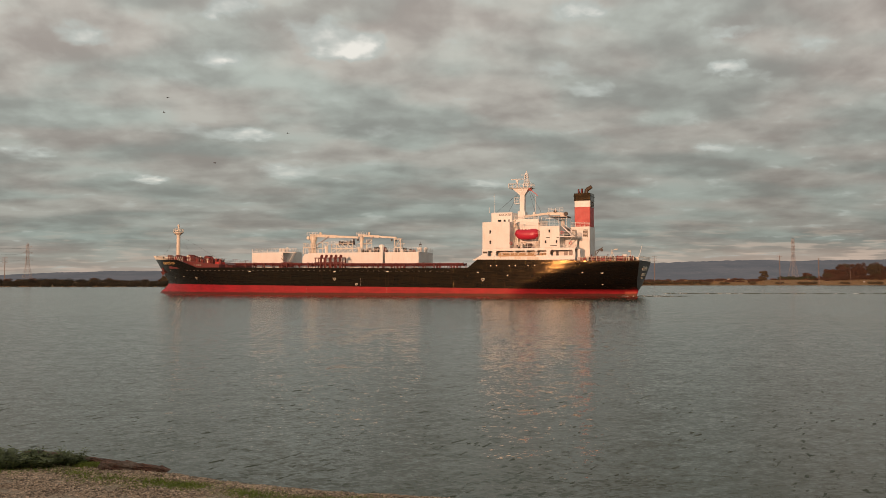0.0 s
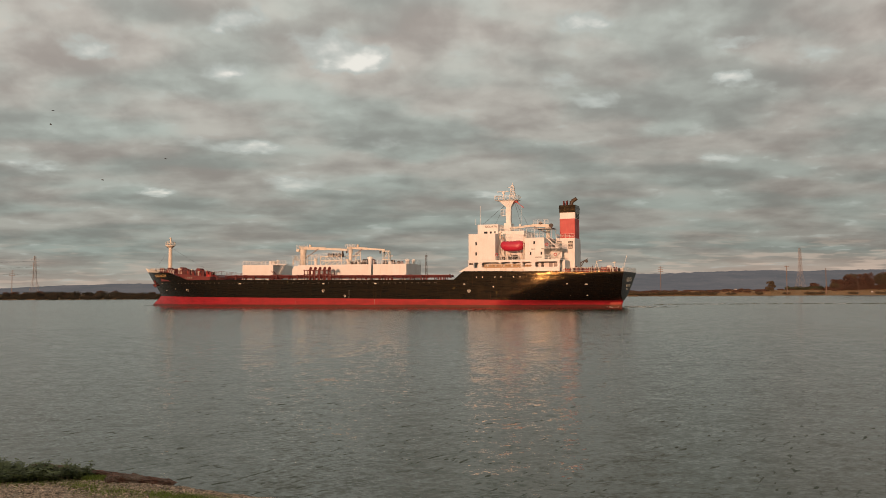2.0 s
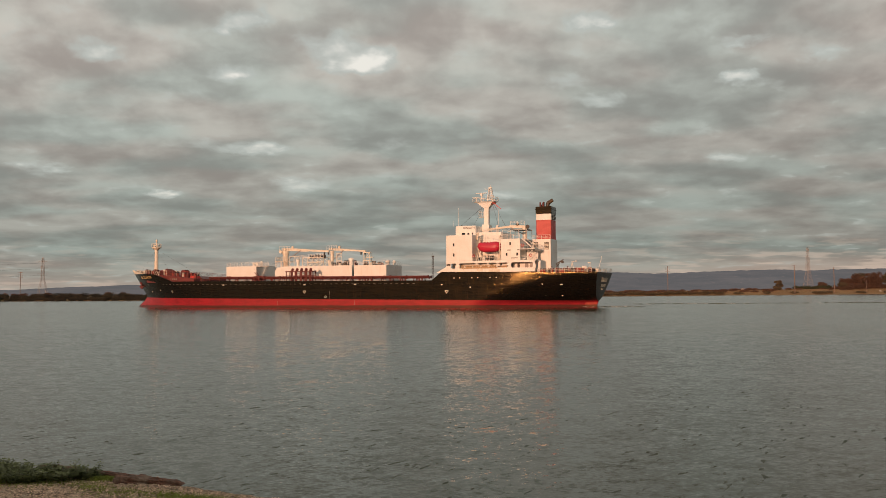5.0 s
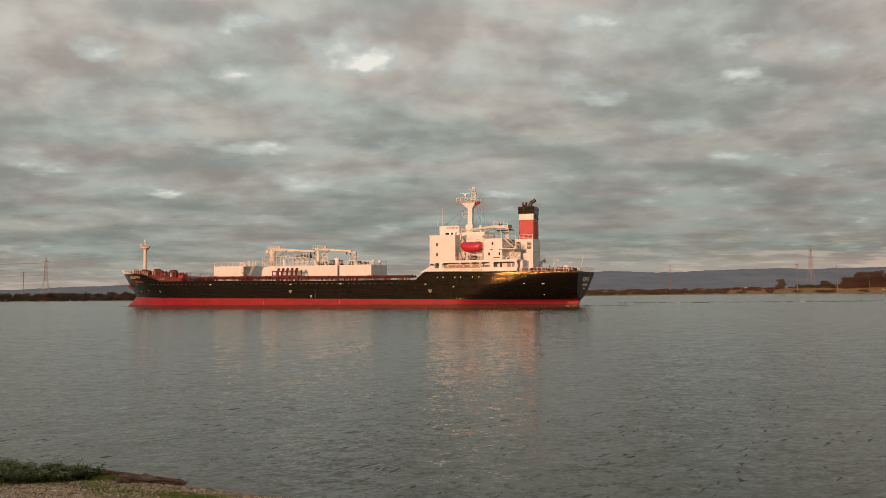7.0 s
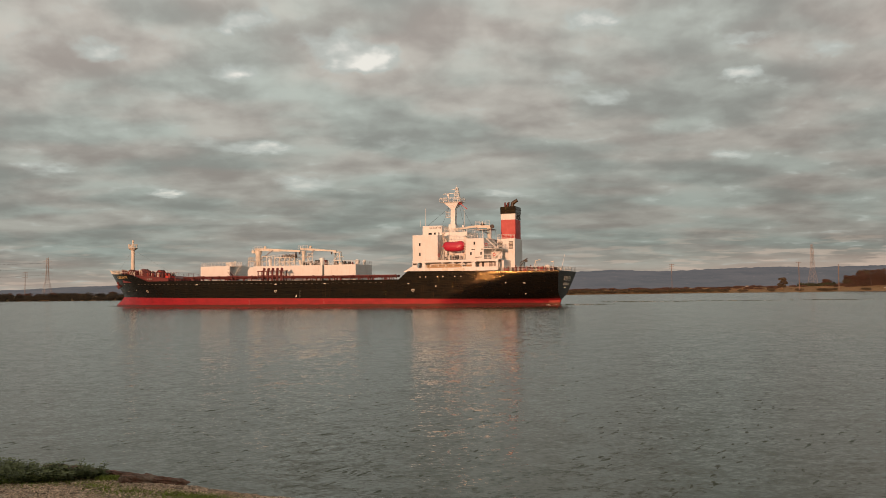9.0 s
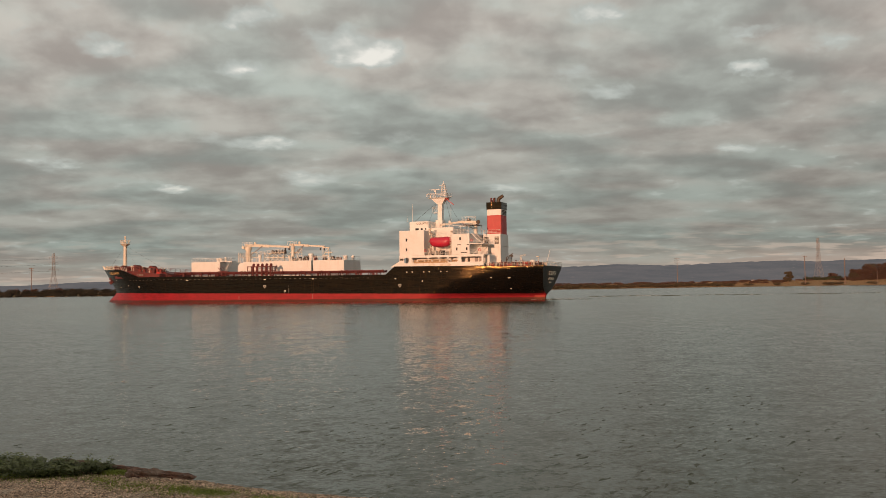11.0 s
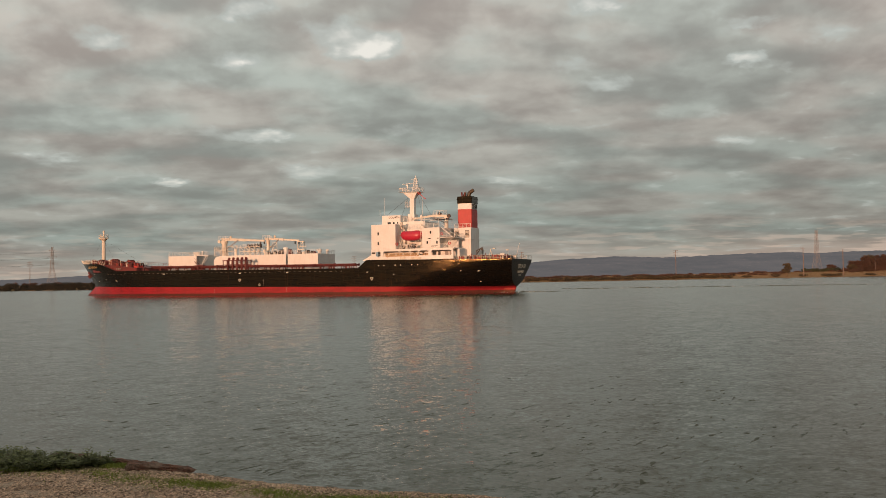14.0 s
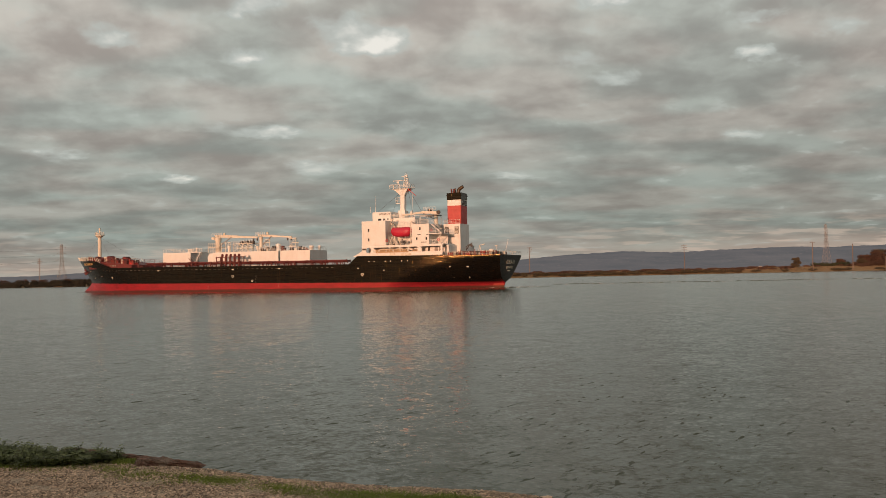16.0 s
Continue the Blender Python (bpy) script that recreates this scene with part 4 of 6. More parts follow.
# unloading cranes
def deck_crane(xp, y, z0, zt, r, xe, ze, depth):
    post = part("crane_post", bar(bar(B(), (xp, y, z0), (xp, y, zt), r, r * 0.85, 16), (xp, y, zt - 0.9), (xp, y, zt), r * 1.15, n=16), CREAM, ship, "cream steel crane column")
    a, b = Vector((xp + 0.9, y, zt + 0.5)), Vector((xe, y, ze))
    part("boom", beam(B(), a, a.lerp(b, 0.55), 0.6, depth), CREAM, post)
    part("boom_end", beam(B(), a.lerp(b, 0.54), b, 0.5, depth * 0.7), CREAM, post)
    bm = bar(B(), (xp - 0.9, y + 0.35, z0 + 1.9), (xp - (xp - xe) * 0.36, y + 0.35, zt + 0.05), 0.14, n=8)
    part("jack", bm, STEEL, post)
    part("hinge", bar(B(), (xp - 0.2, y - 0.6, zt + 0.45), (xp - 0.2, y + 0.6, zt + 0.45), 0.32, n=12), CREAM, post)
    part("sheave", bar(B(), (xp - 2.2, y - 0.2, zt + 0.95), (xp - 2.2, y + 0.2, zt + 0.95), 0.36, n=14), CREAM, post)
    for x in (xe + 0.2, xe + 1.4):
        part("hook_block", box(B(), x - 0.15, x + 0.15, y - 0.15, y + 0.15, ze - 0.9, ze - 0.25, 0.04), DARK, post)
    return post


deck_crane(86.9, 3.2, 10.8, 15.1, 0.85, 73.3, 14.75, 0.75)
deck_crane(72.9, 2.2, 10.8, 14.9, 0.5, 62.7, 14.55, 0.6)
railing(ship, [(85.0, 4.1, 15.3), (88.4, 4.1, 15.3)], 1.0, 0.8)
railing(ship, [(71.0, 3.2, 15.2), (74.0, 3.2, 15.2)], 1.0, 0.8)
bm = B()
for x in (61.5, 63.2):
    bar(bm, (x, 2.4, 10.7), (x, 2.4, 14.3), 0.1)
    bar(bm, (x, 1.0, 10.7), (x, 1.6, 14.3), 0.1)
for z in (12.0, 14.2):
    beam(bm, (61.2, 2.4, z), (63.4, 2.4, z), 0.15, 0.25)
beam(bm, (63.1, 2.4, 12.0), (61.5, 2.4, 14.2), 0.12, 0.12), beam(bm, (60.3, 2.4, 12.9), (62.6, 2.4, 12.9), 0.3, 0.2)
part("boom_rest", bm, CREAM, ship)
part("cable_drum", bar(B(), (88.0, 3.8, 14.9), (88.0, 4.3, 14.9), 0.45, n=16), CREAM, ship)

# platform round the foot of the forward crane
part("crane_platform", box(B(), 85.2, 89.2, 2.0, 5.0, 12.2, 12.34), CREAM, ship)
railing(ship, [(85.3, 4.9, 12.34), (89.1, 4.9, 12.34), (89.1, 2.1, 12.34)], 1.05, 0.8, 3, CREAM)
for x in (85.4, 87.2, 89.0):
    part("platform_leg", beam(B(), (x, 4.8, 10.6), (x, 4.8, 12.2), 0.14, 0.14), CREAM, ship)

# filter frame with dust filters on top
bm = B()
for x in (74.4, 76.0, 77.6, 79.2, 80.8):
    for y in (1.5, 4.4):
        beam(bm, (x, y, 10.7), (x, y, 13.2), 0.14, 0.14)
for y in (1.5, 4.4):
    for z in (11.9, 13.1):
        beam(bm, (74.3, y, z), (80.9, y, z), 0.16, 0.18)
    for x in (74.4, 76.0, 77.6, 79.2):
        beam(bm, (x, y, 11.9), (x + 1.6, y, 13.1), 0.1, 0.1), beam(bm, (x + 1.6, y, 10.8), (x, y, 11.9), 0.1, 0.1)
lattice = part("filter_frame", bm, CREAM, ship, "cream steel filter frame")
railing(ship, [(74.3, 4.5, 13.2), (82.4, 4.5, 12.6)], 1.0, 0.9)
for x in (74.9, 75.9, 76.9, 77.9, 78.9):
    bm = bar(B(), (x, 3.0, 12.9), (x, 3.0, 13.7), 0.42, n=12)
    bar(bm, (x, 3.0, 13.7), (x, 3.0, 14.0), 0.42, 0.15, 12)
    part("dust_filter", bm, DARK, lattice)
for x in (70.2, 70.9):
    for z in (11.6, 13.2):
        part("pipe_run", bar(B(), (x, 2.0, z), (x + 3.0, 2.0, z), 0.12, n=8), CREAM, ship)
bm = B()
for x in (69.6, 71.2):
    beam(bm, (x, 2.8, 10.7), (x, 2.8, 14.2), 0.12, 0.12)
for z in (12.2, 13.2, 14.1):
    beam(bm, (69.6, 2.8, z), (71.2, 2.8, z), 0.12, 0.12)
beam(bm, (69.6, 2.8, 10.8), (71.2, 2.8, 12.2), 0.1, 0.1), beam(bm, (71.2, 2.8, 12.2), (69.6, 2.8, 14.1), 0.1, 0.1)
part("stair_tower", bm, CREAM, ship)
bm = B()
for x in (82.0, 83.6, 85.0):
    beam(bm, (x, 4.2, 10.7), (x, 4.2, 13.6), 0.12, 0.12)
for z in (12.0, 13.5):
    beam(bm, (81.9, 4.2, z), (85.1, 4.2, z), 0.12, 0.14)
beam(bm, (82.0, 4.2, 12.0), (83.6, 4.2, 13.5), 0.1, 0.1)
part("pipe_rack", bm, CREAM, ship)
part("hanging_spout", bar(B(), (72.2, 4.6, 9.4), (72.7, 4.3, 12.2), 0.12, 0.4, 10), CREAM, ship)

# red shore-connection manifold
bm = B()
for x in np.linspace(74.5, 82.4, 6):
    for y in (8.2, 10.0):
        beam(bm, (x, y, 6.4), (x, y, 9.2), 0.18, 0.18)
for y in (8.2, 10.0):
    beam(bm, (74.4, y, 9.25), (82.6, y, 9.25), 0.22, 0.22), beam(bm, (74.4, y, 8.1), (82.6, y, 8.1), 0.14, 0.14)
manifold = part("manifold_frame", bm, OXIDE, ship, "red oxide pipe manifold frame")
for i, x in enumerate((75.6, 77.0, 78.4, 79.8, 81.2)):
    bm = bar(B(), (x, 9.2, 6.5), (x, 9.2, 9.3), 0.28, n=10)
    bar(bm, (x, 9.2, 9.3), (x - 0.5, 9.6, 9.75), 0.28, n=10)
    part("riser", bm, OXIDE, manifold)
    part("flange", bar(B(), (x - 0.4, 9.5, 9.62), (x - 0.62, 9.7, 9.82), 0.36, n=12), OXIDE, manifold)

# long pipes over the deck with their stands, and the deck rail
def deck_z(x):
    return lerp_table(SHEER, x) - 0.06


for y, lift, r in ((9.6, 1.15, 0.16), (9.1, 0.85, 0.22), (7.6, 1.0, 0.2)):
    xs = list(np.arange(41.5, 113, 6.0))
    for x0, x1 in zip(xs, xs[1:]):
        bm = bar(B(), (x0, y, deck_z(x0) + lift), (x1, y, deck_z(x1) + lift), r, n=8)
        bar(bm, (x0 - 0.12, y, deck_z(x0) + lift), (x0 + 0.12, y, deck_z(x0) + lift), r * 1.7, n=10)
        part("deck_pipe", bm, OXIDE, ship)
stand = None
for i in range(24):
    x = 42.5 + i * 2.95
    m = Matrix.Translation((x, 9.35, deck_z(x)))
    if stand is None:
        bm = beam(beam(B(), (0, -0.5, -0.05), (0, -0.5, 1.2), 0.14, 0.14), (0, 0.5, -0.05), (0, 0.5, 1.3), 0.14, 0.14)
        beam(bm, (0, -0.6, 0.62), (0, 0.6, 0.62), 0.14, 0.12)
        stand = part("pipe_stand", bm, OXIDE, ship)
        stand.matrix_basis = m
    else:
        alike("pipe_stand", stand.data, ship, m)
valve = None
for i, x in enumerate((45.0, 49.0, 52.5, 57.0, 61.2, 64.3, 68.0, 84.5, 88.0, 91.0, 94.0, 98.0, 101.5, 104.0, 107.5, 110.0)):
    m = Matrix.Translation((x, 9.9 if i % 2 else 8.6, deck_z(x))) @ Matrix.Diagonal((1, 1, 0.8 + 0.3 * (i * 7 % 5) / 4, 1))
    if valve is None:
        bm = bar(B(), (0, 0, -0.05), (0, 0, 1.2), 0.16, n=8)
        bar(bm, (0, 0, 1.2), (0, 0, 1.3), 0.34, n=10), bar(bm, (0, 0, 0.4), (0, 0, 0.8), 0.3, n=8)
        valve = part("valve", bm, OXIDE, ship)
        valve.matrix_basis = m
    else:
        alike("valve", valve.data, ship, m)
for xa, xb in ((40.2, 73.0), (84.0, 111.0)):
    for side in (1, -1):
        pts = [(x, side * 11.55, deck_z(x) + 0.04) for x in np.linspace(xa, xb, 5)]
        railing(ship, pts, 1.0, 3.0, 2, OXIDE, 0.03)
for x in (43.0, 58.0, 92.0, 108.0, 47.5):
    bm = B()
    for dx in (-0.4, 0.4):
        bar(bm, (x + dx, 10.9, deck_z(x) - 0.05), (x + dx, 10.9, deck_z(x) + 0.6), 0.2, n=10)
    box(bm, x - 0.8, x + 0.8, 10.6, 11.2, deck_z(x) - 0.04, deck_z(x) + 0.08)
    part("bollard", bm, OXIDE, ship)
# ---- forecastle ----
bm = B()
prev = None
for x, top in ((112.0, 7.8), (116.0, 8.2), (122.0, 8.75), (128.0, 9.15), (132.0, 9.35)):
    b = max(0.5, breadth(x, top) - 1.1)
    cur = [bm.verts.new((x, y, z)) for y, z in ((b, 6.8), (b, top), (-b, top), (-b, 6.8))]
    if prev:
        for i in range(3):
            bm.faces.new((prev[i], prev[i + 1], cur[i + 1], cur[i]))
    else:
        bm.faces.new(cur)
    prev = cur
fore = part("forecastle", bm, OXIDE, ship, "red oxide raised forecastle deck")


def fo_z(x):
    return lerp_table([(112.0, 7.8), (122.0, 8.75), (128.0, 9.15), (143, 9.65)], x)


for side in (1, -1):
    pts = [(x, side * max(0.6, breadth(x, fo_z(x)) - 1.2), fo_z(x)) for x in (113.0, 118.0, 123.0, 128.0, 132.0)]
    railing(ship, pts, 1.05, 1.7, 3, OXIDE, 0.035)
    pts = [(x, side * max(0.3, breadth(x, 9.6) - 0.25), sheer(x)) for x in (128.0, 132.0, 136.0, 139.0)]
    railing(ship, pts, 1.1, 1.3, 2, CREAM, 0.04)
    for i in range(3):
        x = 124.2 + 0.9 * i
        ya, yb = breadth(x, 7.5), breadth(x + 1.2, 9.3)
        part("stay_bar", bar(B(), (x - 0.2, side * (ya - 0.3), 7.0), (x + 2.0, side * (yb - 1.0), 10.2), 0.07), CREAM, ship)
rng = random.Random(5)
for i, (x, y, s, m) in enumerate(((133.0, 4.2, 0.8, OXIDE), (131.2, -2.0, 1.1, DARK), (130.2, 4.8, 1.0, OXIDE), (128.4, 1.5, 1.2, OXIDE), (127.2, 5.6, 0.9, DARK), (125.8, 3.4, 1.0, OXIDE),
                                  (124.3, 6.0, 0.8, DARK), (122.8, 1.0, 1.2, OXIDE), (121.6, 6.4, 0.9, OXIDE), (120.0, 4.0, 1.0, DARK), (118.2, 7.0, 0.9, OXIDE), (116.6, 3.6, 0.8, OXIDE))):
    z = fo_z(x)
    bm = box(B(), x - 0.6 * s, x + 0.6 * s, y - 0.9 * s, y + 0.9 * s, z - 0.1, z + 0.3)
    bar(bm, (x, y - 0.8 * s, z + 0.75 * s), (x, y + 0.7 * s, z + 0.75 * s), 0.5 * s, n=14)
    for dy in (-0.8, -0.1, 0.7):
        bar(bm, (x, y + dy * s - 0.05, z + 0.75 * s), (x, y + dy * s + 0.05, z + 0.75 * s), 0.75 * s, n=16)
    part("mooring_winch" if i % 3 else "anchor_windlass", bm, RED_OXIDE if m is DARK else m, fore)
for i, (x, y, h) in enumerate(((134.6, 3.0, 1.4), (132.2, 5.6, 1.2), (129.0, 6.6, 1.5), (126.6, 7.2, 1.3), (124.8, 7.6, 1.6), (123.4, 7.9, 1.2), (121.2, 8.3, 1.5), (119.4, 8.6, 1.3), (117.2, 8.8, 1.2),
                               (115.4, 8.9, 1.1), (114.0, 6.0, 1.3), (113.2, 9.0, 0.9), (136.6, 2.2, 1.0), (138.4, 1.4, 0.9))):
    z = fo_z(x)
    bm = bar(B(), (x, y, z - 0.1), (x, y, z + h * 0.7), 0.22, n=10)
    bar(bm, (x, y, z + h * 0.7), (x, y, z + h), 0.38, 0.3, 12)
    part("mushroom_vent", bm, (OXIDE, DARK, OXIDE)[i % 3] if i % 4 else CREAM, fore)
rng = random.Random(17)
for i in range(60):
    x = rng.uniform(112.5, 133.0)
    z, h, y = fo_z(x), rng.uniform(0.6, 1.4), max(0.5, breadth(x, fo_z(x)) - rng.uniform(1.5, 4.5))
    if i % 3 == 0:
        bm = bar(bar(B(), (x - 0.3, y, z - 0.1), (x - 0.3, y, z + h * 0.7), 0.22, n=10), (x + 0.35, y, z - 0.1), (x + 0.35, y, z + h * 0.7), 0.22, n=10)
        box(bm, x - 0.7, x + 0.7, y - 0.3, y + 0.3, z - 0.1, z + 0.1)
        part("bollard", bm, OXIDE, fore)
    elif i % 3 == 1:
        bm = box(B(), x - 0.35, x + 0.35, y - 0.3, y + 0.3, z - 0.1, z + h * 0.8, 0.05)
        bar(bm, (x, y - 0.4, z + h * 0.9), (x, y + 0.4, z + h * 0.9), 0.26, n=10)
        part("rope_reel", bm, OXIDE if i % 2 else RED_OXIDE, fore)
    else:
        part("stanchion", bar(bar(B(), (x, y, z - 0.1), (x, y, z + h), 0.07, n=6), (x, y, z + h), (x, y, z + h + 0.25), 0.16, n=8), OXIDE if i % 2 else CREAM, fore)
part("red_locker", box(B(), 112.4, 114.2, 7.4, 9.4, 7.0, 8.5, 0.05), RED_SIGN, ship)
for i in range(5):
    part("number_mark", box(B(), 118.2 + i * 0.7, 118.55 + i * 0.7, 0, 0.06, 7.45, 7.9), WORN_MARK, fore).matrix_basis = Matrix.Translation((0, breadth(119.6, 7.8) - 1.05 - (i - 2) * 0.12, 0))
fm = part("foremast", bar(bar(B(), (134.3, 0, 9.4), (134.3, 0, 17.4), 0.6, 0.5, 14), (134.3, 0, 9.4), (134.3, 0, 10.4), 0.8, 0.65, 14), CREAM, ship, "cream tubular foremast with a light platform")
part("light_platform", bar(bar(B(), (134.3, 0, 16.6), (134.3, 0, 17.4), 0.4, 1.3, 12), (134.3, 0, 17.4), (134.3, 0, 17.6), 1.45, n=12), CREAM, fm)
ring = [(134.3 + 1.35 * math.cos(k * math.pi / 4), 1.35 * math.sin(k * math.pi / 4), 17.5) for k in range(9)]
railing(ship, ring, 1.1, 0.9, 3, CREAM, 0.05)
part("mast_light", bar(bar(B(), (134.3, 0, 17.5), (134.3, 0, 19.5), 0.3, 0.2, 8), (134.3, 0, 19.2), (134.3, 0, 19.9), 0.3, n=10), CREAM, fm)
part("cross_arm", beam(B(), (132.8, 0.3, 17.1), (135.9, -0.3, 17.1), 0.16, 0.2), DARK, fm)
part("horn", bar(B(), (134.0, 0.6, 18.0), (135.0, 0.6, 18.1), 0.1, 0.3, 10), CREAM, fm)
bm = B()
for q in ((123.0, 6.5, 8.8), (139.5, 1.0, 9.8), (123.0, -6.5, 8.8)):
    bar(bm, (134.3, 0, 17.0), q, 0.014, n=4)
part("stay", bm, DARK, fm)

# anchors, marks and writing on the hull
for side in (1, -1):
    x, z = 138.4, 6.2
    y = side * (breadth(x, z) + 0.25)
    bm = beam(B(), (x, y, z + 0.9), (x - 0.1, y, z - 0.8), 0.3, 0.35)
    beam(bm, (x - 0.9, y + 0.1 * side, z - 0.2), (x - 0.1, y + 0.1 * side, z - 0.95), 0.3, 0.4), beam(bm, (x + 0.8, y - 0.2 * side, z - 0.2), (x - 0.1, y, z - 0.95), 0.3, 0.4)
    box(bm, x - 0.6, x + 0.5, y - 0.25, y + 0.25, z + 0.3, z + 1.0, 0.08)
    part("anchor", bm, OXIDE, ship, "rusty red anchor housed in the bow")


def on_side(x, z, lift=0.03):
    """A pose on the port side of the hull: x to the right as seen from outside, y up the plating."""
    p = Vector((x, breadth(x, z), z))
    px = Vector((x - 0.5, breadth(x - 0.5, z), z)) - p
    pz = Vector((x, breadth(x, z + 0.3), z + 0.3)) - p
    ax, az = px.normalized(), pz.normalized()
    n = ax.cross(az).normalized()
    az = n.cross(ax)
    m = Matrix((ax, az, n)).transposed().to_4x4()
    m.translation = p + n * lift
    return m


letters("GOLIATH", 1.1, LETTER_GOLD, ship, on_side(131.3, 8.4, 0.16) @ Matrix.Diagonal((1.6, 1, 1, 1)), "name_at_bow")
for i, (x, z, w, h) in enumerate(((33.8, 6.9, 0.36, 0.36), (32.3, 6.9, 0.36, 0.36), (29.2, 6.9, 0.36, 0.36), (27.7, 6.9, 0.36, 0.36), (24.6, 6.9, 0.36, 0.36), (23.0, 6.9, 0.3, 0.3), (29.6, 4.6, 0.4, 0.25))):
    bm = B()
    bmesh.ops.create_cone(bm, cap_ends=True, segments=14, radius1=w * 0.46, radius2=w * 0.38, depth=0.1)
    port = part("porthole", bm, LETTER, hull)
    port.matrix_basis = on_side(x, z)
for x, z, w in ((101.3, 5.85, 1.0), (75.7, 5.65, 1.0), (60.8, 5.65, 1.0), (7.9, 5.1, 0.9), (12.2, 5.2, 0.5), (37.0, 5.3, 0.6), (126.0, 4.6, 0.5), (132.6, 6.3, 0.4), (131.6, 4.2, 0.35), (8.2, 2.5, 0.5)):
    bm = bmesh.new()
    bmesh.ops.create_cone(bm, cap_ends=True, segments=16, radius1=1.0, radius2=0.85, depth=0.12, matrix=Matrix.Diagonal((w * 0.42, 0.13, 1, 1)))
    part("fairlead_rim", bm, LETTER, hull).matrix_basis = on_side(x, z)
for x, z in ((75.7, 3.75), (35.75, 3.55), (120.2, 4.1)):
    bm = B()
    pts = ((-0.55, 0.5), (0.55, 0.5), (0.55, 0.1), (0, -0.55), (-0.55, 0.1))
    hole = ((-0.25, 0.25), (0.25, 0.25), (0.25, 0.08), (0, -0.2), (-0.25, 0.08))
    o, q = [bm.verts.new((*p, 0)) for p in pts], [bm.verts.new((*p, 0)) for p in hole]
    for i in range(5):
        bm.faces.new((o[i], o[(i + 1) % 5], q[(i + 1) % 5], q[i]))
    bmesh.ops.solidify(bm, geom=bm.faces[:], thickness=0.04)
    part("tug_mark", bm, LETTER, hull, "white tug push mark").matrix_basis = on_side(x, z, 0.06) @ Matrix.Diagonal((0.8, 0.8, 1, 1))
dash = None
for i in range(52):
    x = 44.5 + i * 1.55
    if dash is None:
        dash = part("dash", box(B(), -0.3, 0.3, -0.028, 0.028, -0.03, 0.03), WORN_MARK, hull)
    else:
        dash = alike("dash", dash.data, hull, Matrix())
    dash.matrix_basis = on_side(x, 5.65 + 0.45 * (x - 44) / 65, 0.03)
for x, z, n, step in ((68.2, 2.1, 7, 0.3), (61.0, 0.5, 5, 0.28), (84.0, 0.4, 4, 0.28), (11.9, 2.5, 1, 0.3)):
    for i in range(n):
        bm = box(B(), -0.08, 0.08, -0.05, 0.05, -0.03, 0.03)
        part("draught_mark", bm, WORN_MARK, hull).matrix_basis = on_side(x, z + i * step)
bm = B()
for k in range(16):
    a0, a1 = 2 * math.pi * k / 16, 2 * math.pi * (k + 1) / 16
    bm.faces.new([bm.verts.new((r * math.cos(t), r * math.sin(t), 0)) for r, t in ((0.3, a0), (0.3, a1), (0.2, a1), (0.2, a0))])
part("load_line", bm, LETTER, hull).matrix_basis = on_side(69.4, 2.5, 0.05)
for side_x, z, w in ((24.5, 6.2, 0.5), (22.6, 5.4, 2.6), (21.0, 3.0, 2.2), (19.5, 4.4, 1.8)):
    part("rubbing_bar", box(B(), -w, w, -0.05, 0.05, -0.05, 0.06), HULL_BLACK, hull).matrix_basis = on_side(side_x, z)
letters("GOLIATH", 1.55, LETTER, ship, Matrix.Translation((-0.39, 0.0, 6.1)) @ pose(0, 0, 0, 104, 0, -90), "name_at_stern", 0.02)
letters("DEVONPORT", 0.9, LETTER, ship, Matrix.Translation((-0.09, 0.0, 4.75)) @ pose(0, 0, 0, 104, 0, -90), "port_of_registry", 0.02)
part("number_mark", box(B(), 0.12, 0.3, -0.9, 0.9, 3.85, 4.05), LETTER, ship)

# ---- poop deck ----
rng = random.Random(23)
for i in range(22):
    x = rng.uniform(1.2, 12.0)
    h, y = rng.uniform(0.5, 1.4), breadth(x, 7.8) - rng.uniform(0.6, 6.0)
    if i % 2:
        bm = bar(bar(B(), (x - 0.3, y, 7.7), (x - 0.3, y, 7.9 + h * 0.6), 0.2, n=10), (x + 0.3, y, 7.7), (x + 0.3, y, 7.9 + h * 0.6), 0.2, n=10)
        box(bm, x - 0.6, x + 0.6, y - 0.3, y + 0.3, 7.7, 7.95)
        part("bollard", bm, OXIDE if i % 4 else DARK, ship)
    else:
        part("stanchion", bar(bar(B(), (x, y, 7.7), (x, y, 7.9 + h), 0.06, n=6), (x, y, 7.9 + h), (x, y, 8.1 + h), 0.15, n=8), CREAM if i % 4 else OXIDE, ship)
pts = [(x, breadth(x, 7.9) - 0.2, sheer(x)) for x in (13.2, 10.0, 7.0, 4.0, 0.8)]
railing(ship, pts, 1.05, 1.2, 3, CREAM)
railing(ship, [(-0.42, y, 7.95) for y in (9.2, 3.0, -3.0, -9.2)], 1.05, 1.5, 3, CREAM)
pts = [(x, -breadth(x, 7.9) + 0.2, sheer(x)) for x in (13.2, 10.0, 7.0, 4.0, 0.8)]
railing(ship, pts, 1.05, 1.5, 3, CREAM)
